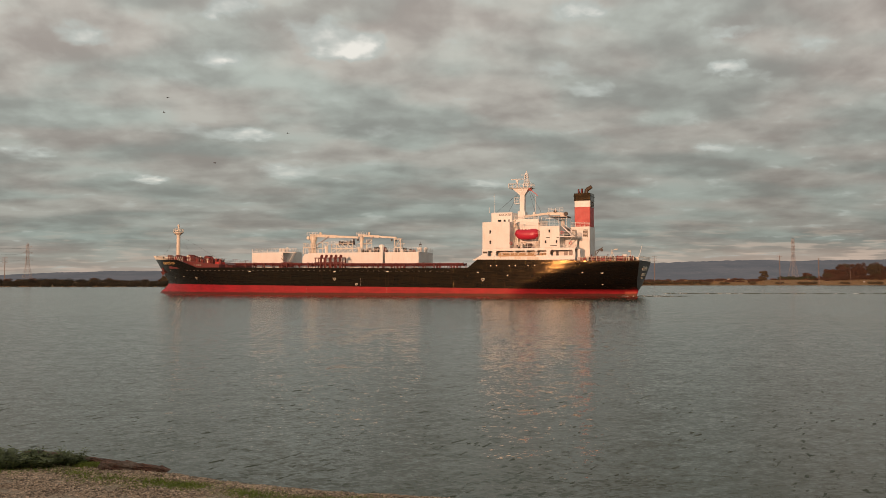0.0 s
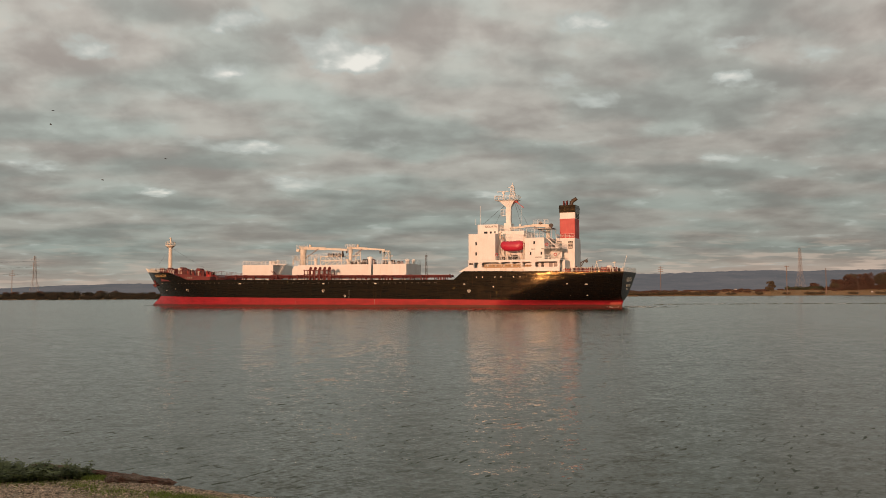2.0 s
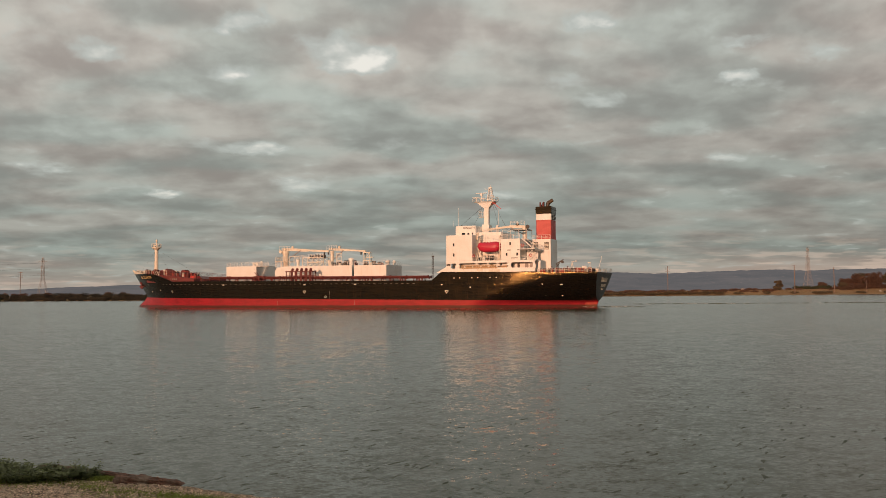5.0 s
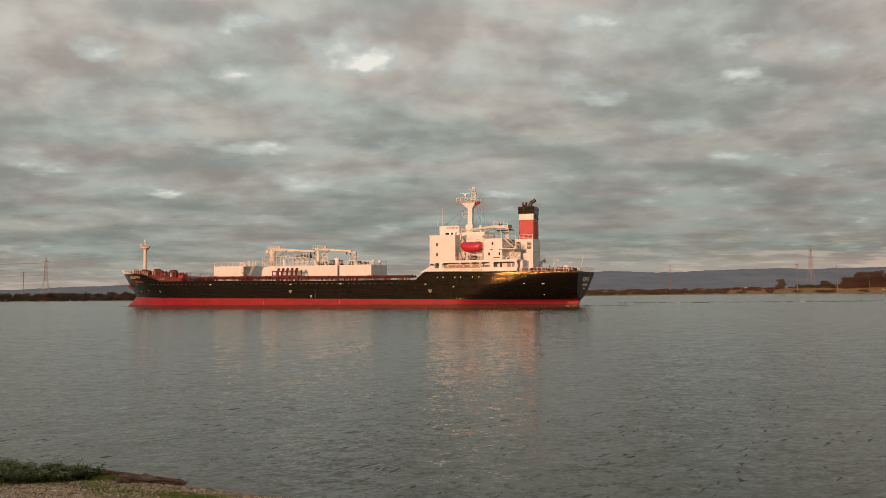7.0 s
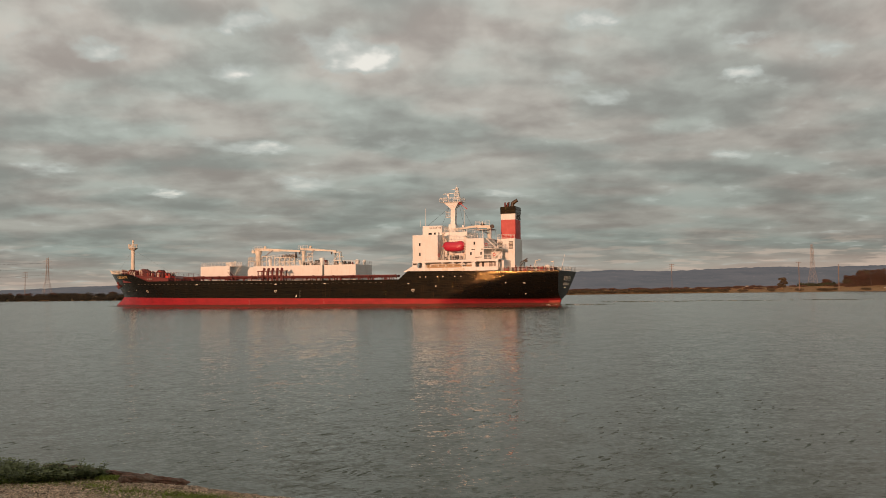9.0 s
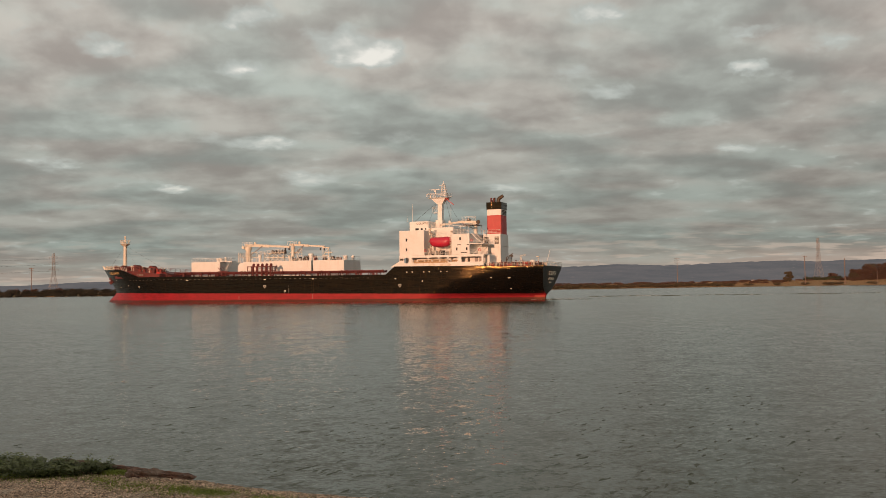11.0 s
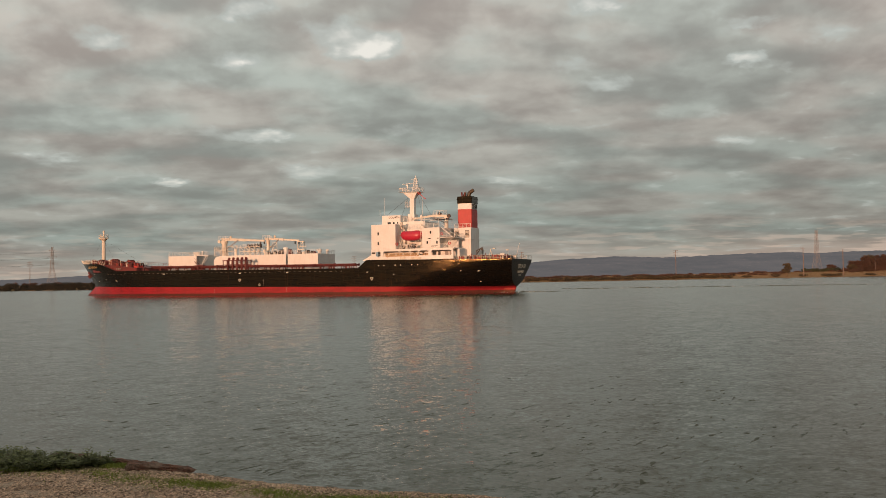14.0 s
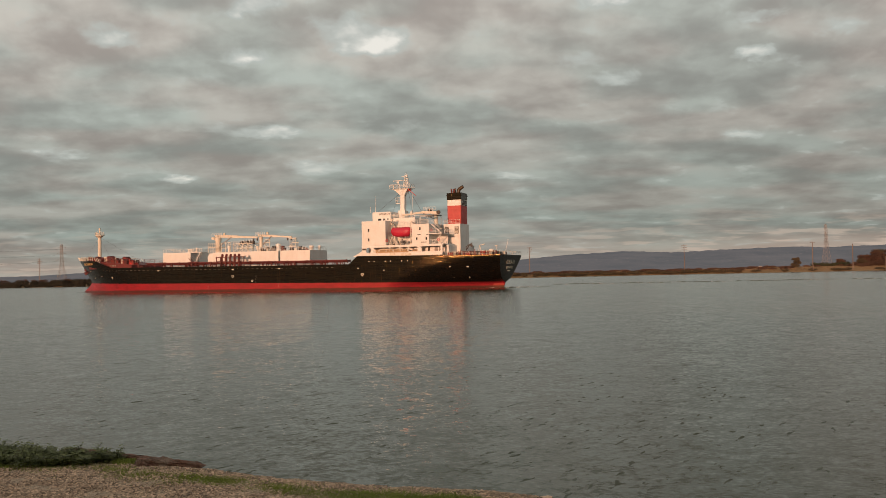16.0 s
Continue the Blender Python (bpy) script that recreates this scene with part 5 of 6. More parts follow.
for i, (x, y, s, m) in enumerate(((9.6, 5.5, 0.9, OXIDE), (7.4, 6.5, 0.8, OXIDE), (5.6, 4.5, 0.8, OXIDE), (3.4, 6.0, 0.8, OXIDE), (2.0, 2.0, 0.8, DARK), (6.5, -3.0, 1.0, OXIDE), (10.8, 7.5, 0.7, DARK), (3.0, -5.0, 0.9, OXIDE))):
    z = 7.85
    bm = box(B(), x - 0.6 * s, x + 0.6 * s, y - 0.8 * s, y + 0.8 * s, z - 0.1, z + 0.3)
    bar(bm, (x, y - 0.7 * s, z + 0.7 * s), (x, y + 0.7 * s, z + 0.7 * s), 0.5 * s, n=14)
    for dy in (-0.7, 0.7):
        bar(bm, (x, y + dy * s - 0.05, z + 0.7 * s), (x, y + dy * s + 0.05, z + 0.7 * s), 0.7 * s, n=16)
    part("mooring_winch", bm, m, ship)
bm = bar(B(), (3.7, 3.0, 7.8), (3.7, 3.0, 9.3), 0.5, n=14)
bar(bm, (3.7, 3.0, 9.0), (3.7, 3.0, 9.5), 0.75, 0.6, 14)
part("poop_vent", bm, WHITE, ship, "white mushroom ventilator on the poop")
bm = B()
for dx in (-0.7, 0.7):
    bar(bm, (6.6 + dx, 3.5, 7.8), (6.6 - dx * 0.1, 3.5, 10.6), 0.07)
bar(bm, (6.5, 3.5, 10.5), (5.6, 3.5, 10.8), 0.06), box(bm, 5.3, 5.8, 3.3, 3.7, 10.6, 10.8)
part("flood_light", bm, CREAM, ship)
part("flood_light", box(bar(B(), (2.7, 1.5, 7.8), (2.7, 1.5, 10.3), 0.07), 2.5, 3.2, 1.3, 1.7, 10.2, 10.4), CREAM, ship)
part("ensign_staff", bar(B(), (1.2, 0.0, 7.9), (0.1, 0.0, 12.0), 0.07, 0.04), WHITE, ship)
bm = B()
for p, q in (((10.6, 2.6, 7.8), (10.6, 2.6, 10.4)), ((10.6, 2.6, 10.3), (8.9, 2.6, 11.2)), ((10.6, 2.6, 9.4), (9.6, 2.6, 10.8))):
    beam(bm, p, q, 0.16, 0.16)
bar(bm, (9.2, 2.5, 10.6), (9.2, 2.7, 10.6), 0.35, n=12)
part("stores_davit", bm, DARK, ship)
part("staff_base", box(B(), 0.9, 1.7, -0.4, 0.4, 7.8, 8.9, 0.05), CREAM, ship)

rng = random.Random(23)
for i in range(16):
    x = 1.5 + i * 1.05 + rng.uniform(-0.3, 0.3)
    y, z, h = breadth(x, 7.6) - rng.uniform(1.1, 3.2), lerp_table(SHEER, x) - 0.15, rng.uniform(0.7, 1.35)
    if i % 3 == 1:
        bm = bar(box(B(), x - 0.4, x + 0.4, y - 0.5, y + 0.5, z - 0.5, z + 0.35), (x, y - 0.6, z + h * 0.7), (x, y + 0.6, z + h * 0.7), 0.4, n=12)
        part("mooring_winch", bm, OXIDE if i % 2 else DARK, ship)
    else:
        bm = bar(bar(B(), (x - 0.28, y, z - 0.5), (x - 0.28, y, z + h), 0.19, n=10), (x + 0.28, y, z - 0.5), (x + 0.28, y, z + h), 0.19, n=10)
        part("bollard", bm, OXIDE, ship)


# red fittings along the poop's edge
for i in range(13):
    x = 2.0 + i * 0.98 + rng.uniform(-0.25, 0.25)
    y, z, h = breadth(x, 7.8) - rng.uniform(0.6, 1.3), lerp_table(SHEER, x) - 0.12, rng.uniform(0.65, 1.2)
    if i % 4 == 2:
        bm = bar(box(B(), x - 0.55, x + 0.55, y - 0.35, y + 0.35, z, z + 0.25), (x - 0.5, y, z + h * 0.75), (x + 0.5, y, z + h * 0.75), 0.33, n=12)
        for dx in (-0.55, 0.55):
            bar(bm, (x + dx - 0.06, y, z + h * 0.75), (x + dx + 0.06, y, z + h * 0.75), 0.5, n=14)
        part("mooring_winch", bm, RED_OXIDE, ship)
    else:
        bm = bar(bar(B(), (x, y, z), (x, y, z + h), 0.17, n=10), (x, y, z + h - 0.1), (x, y, z + h + 0.08), 0.26, n=10)
        part("vent_post", bm, RED_OXIDE if i % 3 else CREAM, ship)


# ---- far bank: scrub, trees, poles and pylons ----
def foliage_mat(name, base, other, vary=0.5):
    return mat(name, base, other, 0.9, 0, 0.15, 1.5, 0.2, 0.1, vary=vary)


RUST_LEAF = foliage_mat("russet_foliage", (0.1, 0.048, 0.03), (0.062, 0.036, 0.024))
GREEN_LEAF = foliage_mat("dark_green_foliage", (0.05, 0.055, 0.025), (0.035, 0.04, 0.02))
BROWN_LEAF = foliage_mat("brown_scrub_foliage", (0.085, 0.06, 0.032), (0.06, 0.05, 0.028))
DARK_LEAF = foliage_mat("dark_scrub_foliage", (0.05, 0.04, 0.024), (0.032, 0.03, 0.02))
TAN_REED = foliage_mat("tan_reeds", (0.22, 0.14, 0.07), (0.15, 0.1, 0.05), 0.35)
BARK = mat("dark_bark", (0.06, 0.045, 0.035), (0.04, 0.03, 0.025), 0.9, 0, 1.0, 6, 0.5, 0.05)


class Leaves:
    """Gathers many small leaf faces into one mesh."""

    def __init__(self, seed):
        self.v, self.f, self.r = [], [], random.Random(seed)

    def clump(self, at, size, count, leaf):
        r = self.r
        for _ in range(count):
            d = Vector((r.gauss(0, 1), r.gauss(0, 1), r.gauss(0, 1))).normalized() * (r.random() ** 0.35)
            c = Vector(at) + Vector((d.x * size[0], d.y * size[1], d.z * size[2]))
            a = Vector((r.gauss(0, 1), r.gauss(0, 1), r.gauss(0, 1))).normalized()
            b = a.cross(Vector((r.gauss(0, 1), r.gauss(0, 1), r.gauss(0, 1)))).normalized()
            s = leaf * r.uniform(0.6, 1.3)
            n = len(self.v)
            self.v += [tuple(c - a * s), tuple(c + b * s * 0.7), tuple(c + a * s), tuple(c - b * s * 0.7)]
            self.f.append((n, n + 1, n + 2, n + 3))

    def blades(self, at, height, width, lean=0.4):
        r = self.r
        ang = r.uniform(0, 6.3)
        w, l = Vector((math.cos(ang), math.sin(ang), 0)) * width, Vector((r.gauss(0, lean), r.gauss(0, lean), 0)) * height
        n, p = len(self.v), Vector(at)
        self.v += [tuple(p - w), tuple(p + w), tuple(p + w * 0.7 + l * 0.35 + Vector((0, 0, height * 0.6))), tuple(p - w * 0.7 + l * 0.35 + Vector((0, 0, height * 0.6))),
                   tuple(p + l + Vector((0, 0, height)))]
        self.f += [(n, n + 1, n + 2, n + 3), (n + 3, n + 2, n + 4)]

    def make(self, name, material, parent=None):
        me = bpy.data.meshes.new(name)
        me.from_pydata(self.v, [], self.f)
        me.materials.append(material)
        ob = new(name, me)
        ob.parent = parent
        return ob


def scrub(name, label, seed, spots, material, leaf, density):
    """A belt of shrubs: each spot is x, distance behind the shore, width, height."""
    lv = Leaves(seed)
    for x, off, w, h in spots:
        z = far_height(x, off)
        for k in range(3):
            dx, dz = lv.r.uniform(-0.35, 0.35) * w, lv.r.uniform(-0.15, 0.1) * h
            lv.clump((x + dx, shore(x + dx) + off + lv.r.uniform(-0.2, 0.2) * w, z + 0.42 * h + dz), (w * 0.34, w * 0.34, h * 0.5), density, leaf)
    return tagged(lv.make(name, material), label, "scrub", kind="stuff")


rng = random.Random(11)
scrub("dark_shore_scrub", "dark brown-green scrub along the far shore", 1,
      [(x + rng.uniform(-2, 2), rng.uniform(3, 9), rng.uniform(6, 11), rng.uniform(2.4, 4.6)) for x in np.arange(-420, -60, 3.6)]
      + [(x + rng.uniform(-2, 2), rng.uniform(-1, 2), rng.uniform(4, 7), rng.uniform(1.6, 2.6)) for x in np.arange(-470, -60, 3.0)], DARK_LEAF, 0.35, 190)
scrub("russet_shore_scrub", "russet autumn scrub behind the far shore", 2,
      [(x + rng.uniform(-3, 3), rng.uniform(12, 30), rng.uniform(5, 10), rng.uniform(2.2, 3.9)) for x in np.arange(-430, -60, 8)]
      + [(x + rng.uniform(-3, 3), rng.uniform(14, 40), rng.uniform(7, 13), rng.uniform(0.9, 1.9)) for x in np.arange(-60, 300, 3.2)]
      + [(x + rng.uniform(-3, 3), rng.uniform(20, 50), rng.uniform(4, 8), rng.uniform(1.2, 2.2)) for x in np.arange(250, 470, 9)], RUST_LEAF, 0.42, 120)
scrub("waterside_scrub", "low green-brown scrub at the water's edge", 3,
      [(x + rng.uniform(-3, 3), rng.uniform(2, 7), rng.uniform(5, 10), rng.uniform(1.6, 3.2)) for x in np.arange(-60, 245, 3.4)]
      + [(x, 4, 9, 2.2) for x in (258, 284, 316, 339, 345, 351, 388, 420, 426)], BROWN_LEAF, 0.5, 110)
scrub("hedge", "dark green hedge on the far embankment", 4,
      [(x + rng.uniform(-1, 1), rng.uniform(34, 42), rng.uniform(6, 9), rng.uniform(3.0, 4.6)) for x in np.arange(333, 372, 3.2)], GREEN_LEAF, 0.5, 130)
lv = Leaves(8)
for _ in range(9000):
    x = lv.r.uniform(-60, 470)
    off = lv.r.uniform(3, 34)
    lv.blades((x, shore(x) + off, far_height(x, off) - 0.1), lv.r.uniform(0.3, 0.8), 0.28)
tagged(lv.make("reeds", TAN_REED), "tan dry reeds and grass on the far bank", "reeds", kind="stuff")


def tree(x, off, height, spread, material, seed, label, clumps=26, group="trees on the far bank"):
    y, r = shore(x) + off, random.Random(seed)
    z = far_height(x, off)
    t = thing("tree", label, "tree", group)
    t.matrix_basis = Matrix.Translation((x, y, z))
    bm = bar(B(), (0, 0, -0.5), (0.2, 0, height * 0.45), height * 0.035, height * 0.022, 8)
    tips = []
    for i in range(9):
        a, h0 = i * 2.4 + r.uniform(-0.4, 0.4), height * r.uniform(0.15, 0.45)
        tip = (math.cos(a) * spread * r.uniform(0.4, 0.85), math.sin(a) * spread * r.uniform(0.4, 0.85), height * r.uniform(0.45, 0.85))
        bar(bm, (0.1, 0, h0), tip, height * 0.016, height * 0.006, 6)
        tips.append(tip)
    part("trunk", bm, BARK, t)
    lv = Leaves(seed)
    for i in range(clumps):
        a, k = r.uniform(0, 6.28), r.random() ** 0.6
        h = r.uniform(0.04, 0.95)
        w = spread * k * math.sqrt(max(0.05, 1 - ((h - 0.42) / 0.6) ** 2))
        s = spread * r.uniform(0.22, 0.4)
        lv.clump((math.cos(a) * w, math.sin(a) * w, h * height), (s, s, s * 0.8), 260, 0.34)
    for tip in tips:
        lv.clump(tip, (spread * 0.25,) * 3, 120, 0.3)
    lv.make("crown", material, t)
    return t


scrub("thicket", "russet-brown undergrowth at the foot of the trees", 6,
      [(x + rng.uniform(-2, 2), rng.uniform(24, 36), rng.uniform(7, 11), rng.uniform(4.0, 7.5) * min(1.0, 0.35 + (x - 372) / 30)) for x in np.arange(373, 520, 3.0)], RUST_LEAF, 0.32, 230)
RUST = "russet-brown autumn tree with a dense crown"
for i, (x, off, h, s) in enumerate(((384, 34, 6.5, 5), (392, 42, 10, 7), (402, 34, 14.5, 8), (411, 48, 15.5, 8), (420, 36, 16, 8.5), (430, 46, 17, 8), (440, 36, 16.5, 8.5), (450, 44, 17, 8), (460, 36, 15, 8.5), (472, 42, 16, 9),
                                    (485, 38, 17, 9), (498, 40, 18, 9), (511, 42, 17, 9))):
    tree(x, off, h, s, RUST_LEAF if i % 3 else BROWN_LEAF, 40 + i, RUST, 30)
tree(308, 24, 10.0, 4.6, BROWN_LEAF, 71, "round russet-green tree standing alone", 24)
for i, (x, off, h, s) in enumerate(((366, 44, 7.0, 5), (-190, 12, 5.5, 6), (-178, 14, 6, 6))):
    tree(x, off, h, s, RUST_LEAF if x > 0 else BROWN_LEAF, 90 + i, "low spreading scrubby tree on the shore", 20)


def pole(x, y, top, arms, r=0.28, label="weathered wooden power pole with cross arms"):
    z = 2.0
    p = thing("power_pole", label, "power pole", "power poles along the far bank")
    p.matrix_basis = Matrix.Translation((x, y, z))
    part("shaft", bar(B(), (0, 0, -1), (0, 0, top - z), r, r * 0.7, 8), POLE_WOOD, p)
    for i in range(arms):
        h = top - z - 0.8 - 1.9 * i
        arm = part("cross_arm", beam(B(), (-2.2, 0, h), (2.2, 0, h), 0.22, 0.22), POLE_WOOD, p)
        for dx in (-2.0, -1.0, 1.0, 2.0):
            part("insulator", bar(B(), (dx, 0, h + 0.1), (dx, 0, h + 0.55), 0.12, 0.09, 6), STEEL, arm)
    return p


for x, y, top, arms in ((-362, 700, 23.5, 3), (190, 762, 26.2, 3), (314, 790, 27.4, 1), (53, 770, 27.0, 3), (-98, 760, 25.5, 3), (-255, 770, 20.5, 2)):
    pole(x, y, top, arms, 0.3 if arms > 1 else 0.4)
pole(345, 778, 24.6, 0, 0.42, "plain dark wooden pole on the far bank")
pole(387, 805, 13.0, 0, 0.2, "thin short pole beside the trees")


def pylon(x, y, z, height, foot, label, reach=1.0):
    p = thing("pylon", label, "pylon", "power line pylons")
    p.matrix_basis = Matrix.Translation((x, y, z)) @ pose(0, 0, 0, 0, 0, 12)

    def half(h):
        k = h / height
        return foot * (1 - k / 0.45) + 1.6 * (k / 0.45) if k < 0.45 else 1.6 - 0.7 * (k - 0.45) / 0.55
    corners = ((-1, -1), (1, -1), (1, 1), (-1, 1))
    for sx, sy in corners:
        bm = B()
        for h0, h1 in ((-1, height * 0.45), (height * 0.45, height)):
            bar(bm, (sx * half(max(0, h0)), sy * half(max(0, h0)), h0), (sx * half(h1), sy * half(h1), h1), 0.14, 0.11, 5)
        part("leg", bm, STEEL, p)
    levels = [0, 0.14, 0.26, 0.36, 0.45, 0.53, 0.6, 0.67, 0.74, 0.81, 0.88, 0.94, 1.0]
    bm = B()
    for k0, k1 in zip(levels, levels[1:]):
        h0, h1 = k0 * height, k1 * height
        a, b = half(h0), half(h1)
        for (ax, ay), (bx, by) in zip(corners, corners[1:] + corners[:1]):
            bar(bm, (ax * a, ay * a, h0), (bx * b, by * b, h1), 0.065, n=4), bar(bm, (bx * a, by * a, h0), (ax * b, ay * b, h1), 0.065, n=4)
            bar(bm, (ax * b, ay * b, h1), (bx * b, by * b, h1), 0.065, n=4)
    part("bracing", bm, STEEL, p)
    for k, w in ((0.58, 5.6), (0.75, 5.0), (0.9, 4.6)):
        bm, h = B(), k * height
        for s in (-1, 1):
            for dy in (-0.9, 0.9):
                bar(bm, (0, dy, h), (s * w * reach, 0, h), 0.08, n=4), bar(bm, (0, dy, h + 1.6), (s * w * reach, 0, h), 0.065, n=4)
            bar(bm, (s * w * reach, 0, h), (s * w * reach, 0, h - 1.6), 0.065, n=4)
        part("cross_arm", bm, STEEL, p)
    return p


pylon(-465.8, 950, 3.0, 43.5, 5.2, "tall grey lattice steel pylon behind the far bank")
pylon(372.0, 900, 3.5, 45.5, 4.4, "slim tapering lattice steel pylon behind the far bank", 0.36)


def lattice_mast(x, y, z, height, half):
    p = thing("lattice_mast", "slim dark lattice mast on the far bank", "mast")
    p.matrix_basis = Matrix.Translation((x, y, z))
    corners = ((-1, -1), (1, -1), (1, 1), (-1, 1))
    for sx, sy in corners:
        part("leg", bar(B(), (sx * half, sy * half, -1), (sx * half * 0.6, sy * half * 0.6, height), 0.16, n=5), DARK, p)
    bm = B()
    steps = 16
    for i in range(steps):
        h0, h1 = height * i / steps, height * (i + 1) / steps
        a, b = half * (1 - 0.4 * i / steps), half * (1 - 0.4 * (i + 1) / steps)
        for (ax, ay), (bx, by) in zip(corners, corners[1:] + corners[:1]):
            bar(bm, (ax * a, ay * a, h0), (bx * b, by * b, h1), 0.09, n=4), bar(bm, (ax * b, ay * b, h1), (bx * b, by * b, h1), 0.09, n=4)
    part("bracing", bm, DARK, p)
    part("head", box(B(), -half, half, -half, half, height, height + 0.8, 0.1), DARK, p)
    part("lightning_rod", bar(B(), (0, 0, height + 0.8), (0, 0, height + 3.0), 0.1, 0.05, 5), DARK, p)
    return p


lattice_mast(-20.5, 770, 2.0, 34.5, 1.1)


def cable(p, q, sag, name="power_cable"):
    bm = B()
    pts = [Vector(p).lerp(Vector(q), i / 14) - Vector((0, 0, sag * 4 * (i / 14) * (1 - i / 14))) for i in range(15)]
    for u, v in zip(pts, pts[1:]):
        bar(bm, u, v, 0.04, n=4)
    return tagged(part(name, bm, DARK, None), "thin dark power cable sagging from its pylon", "cable", "power cables")


for k, w in ((0.58, 5.6), (0.75, 5.0), (0.9, 4.6)):
    for s in (-1, 1):
        h = 3.0 + k * 43.5 - 1.6
        cable((-465.8 + s * w, 950, h), (-800 + s * w, 760, h + 6), 7)

# small pale buildings on the hillside, far off
PALE = mat("pale_plaster", (0.55, 0.5, 0.46), (0.45, 0.42, 0.4), 0.8, 0, 0.3, 3)
ROOF = mat("grey_roof", (0.2, 0.17, 0.16), (0.15, 0.13, 0.12), 0.85, 0, 0.3, 3)
for i, (x, off, s) in enumerate(((282.0, 60.0, 1.2), (415.0, 12.0, 0.7), (446.0, 14.0, 0.6))):
    z = far_height(x, off)
    hut = thing("hut", "small pale hut on the far bank", "hut", "huts on the far bank")
    hut.matrix_basis = Matrix.Translation((x, shore(x) + off, z))
    part("wall", box(B(), -s, s, -s, s, -0.3, s * 1.3), PALE, hut)
    bm = B()
    v = [bm.verts.new(c) for c in ((-s * 1.1, -s * 1.1, s * 1.3), (s * 1.1, -s * 1.1, s * 1.3), (s * 1.1, s * 1.1, s * 1.3), (-s * 1.1, s * 1.1, s * 1.3), (-s * 1.1, 0, s * 1.9), (s * 1.1, 0, s * 1.9))]
    for f in ((0, 1, 5, 4), (2, 3, 4, 5), (0, 4, 3), (1, 2, 5), (3, 2, 1, 0)):
        bm.faces.new([v[k] for k in f])
    part("roof", bm, ROOF, hut)


# ---- near bank: gravel, grass, weeds and a worn timber ----
STONE = mat("river_gravel", (0.56, 0.39, 0.27), (0.34, 0.23, 0.16), 0.85, 0, 3.0, 60, 0.3, 0.004, vary=0.65)
TURF = mat("short_green_grass", (0.29, 0.32, 0.055), (0.18, 0.22, 0.042), 0.85, 0, 1.2, 20, 0.1, 0.01, vary=0.4)
WEED = mat("weed_leaves", (0.15, 0.155, 0.04), (0.075, 0.09, 0.025), 0.7, 0, 3, 30, 0.1, 0.01, vary=0.45)
STALK = mat("weed_stalk", (0.1, 0.11, 0.05), None, 0.8)


def turf_at(s, d):
    """How grassy the bank is at a place."""
    e0 = bank_edge(s)
    wide = 0.13 if s > -4 else max(0.06, 0.13 + 0.07 * (s + 4))
    strip = 1.3 * math.exp(-((d - (e0 - 0.52 - 0.08 * noise.noise((s * 0.8, 0, 2)))) / wide) ** 2) * min(1, max(0, (s + 5.2) / 0.8))
    patch = math.exp(-((d - (e0 - 0.55)) / 0.16) ** 2) * (0.5 if s < -4.6 else 0.0)
    return (strip + patch) * (0.55 + 0.9 * noise.noise((s * 1.9, d * 2.4, 6)))


def sd(x, y):
    p = Vector((x, y, 0))
    return p.dot(ALONG), p.dot(OUT)


def make_gravel():
    r = random.Random(21)
    v, f = [], []
    base = [(1, 0, 0), (0, 1, 0), (-1, 0, 0), (0, -1, 0), (0, 0, 1), (0, 0, -1)]
    tri = [(0, 1, 4), (1, 2, 4), (2, 3, 4), (3, 0, 4), (1, 0, 5), (2, 1, 5), (3, 2, 5), (0, 3, 5)]
    for _ in range(90000):
        s = r.uniform(-7.0, 2.8)
        e0 = bank_edge(s)
        d = e0 + 0.06 - 1.65 * r.random()
        if r.random() < turf_at(s, d) * 0.8:
            continue
        size = 0.005 + 0.012 * r.random() ** 2
        m = Euler((r.uniform(-0.5, 0.5), r.uniform(-0.5, 0.5), r.uniform(0, 6.3))).to_matrix()
        k = (size * r.uniform(0.8, 1.7), size * r.uniform(0.7, 1.2), size * r.uniform(0.45, 0.8))
        at, n = on_bank(s, d, size * 0.2), len(v)
        v += [tuple(at + m @ Vector((p[0] * k[0] * r.uniform(0.8, 1.2), p[1] * k[1] * r.uniform(0.8, 1.2), p[2] * k[2]))) for p in base]
        f += [(a + n, b + n, c + n) for a, b, c in tri]
    me = bpy.data.meshes.new("gravel")
    me.from_pydata(v, [], f)
    me.materials.append(STONE)
    tagged(new("gravel", me), "loose pinkish-brown river gravel on the bank", "gravel", kind="stuff")


make_gravel()
lv = Leaves(31)
made = 0
while made < 66000:
    s = lv.r.uniform(-7, 2.8)
    d = bank_edge(s) - 2.0 * lv.r.random()
    if lv.r.random() < turf_at(s, d):
        lv.blades(on_bank(s, d, -0.003), lv.r.uniform(0.01, 0.026), 0.0024, 0.7)
        made += 1
for _ in range(1400):
    s, d = sd(-3.28 + lv.r.gauss(0, 0.07), 7.97 + lv.r.gauss(0, 0.04))
    lv.blades(on_bank(s, d, -0.003), lv.r.uniform(0.02, 0.05), 0.003, 0.4)
for _ in range(2600):
    s, d = lv.r.gauss(-6.75, 0.16), lv.r.gauss(6.1, 0.07)
    lv.blades(on_bank(s, d, -0.003), lv.r.uniform(0.02, 0.045), 0.003, 0.5)
tagged(lv.make("grass", TURF), "patchy short green grass among the gravel", "grass", kind="stuff")


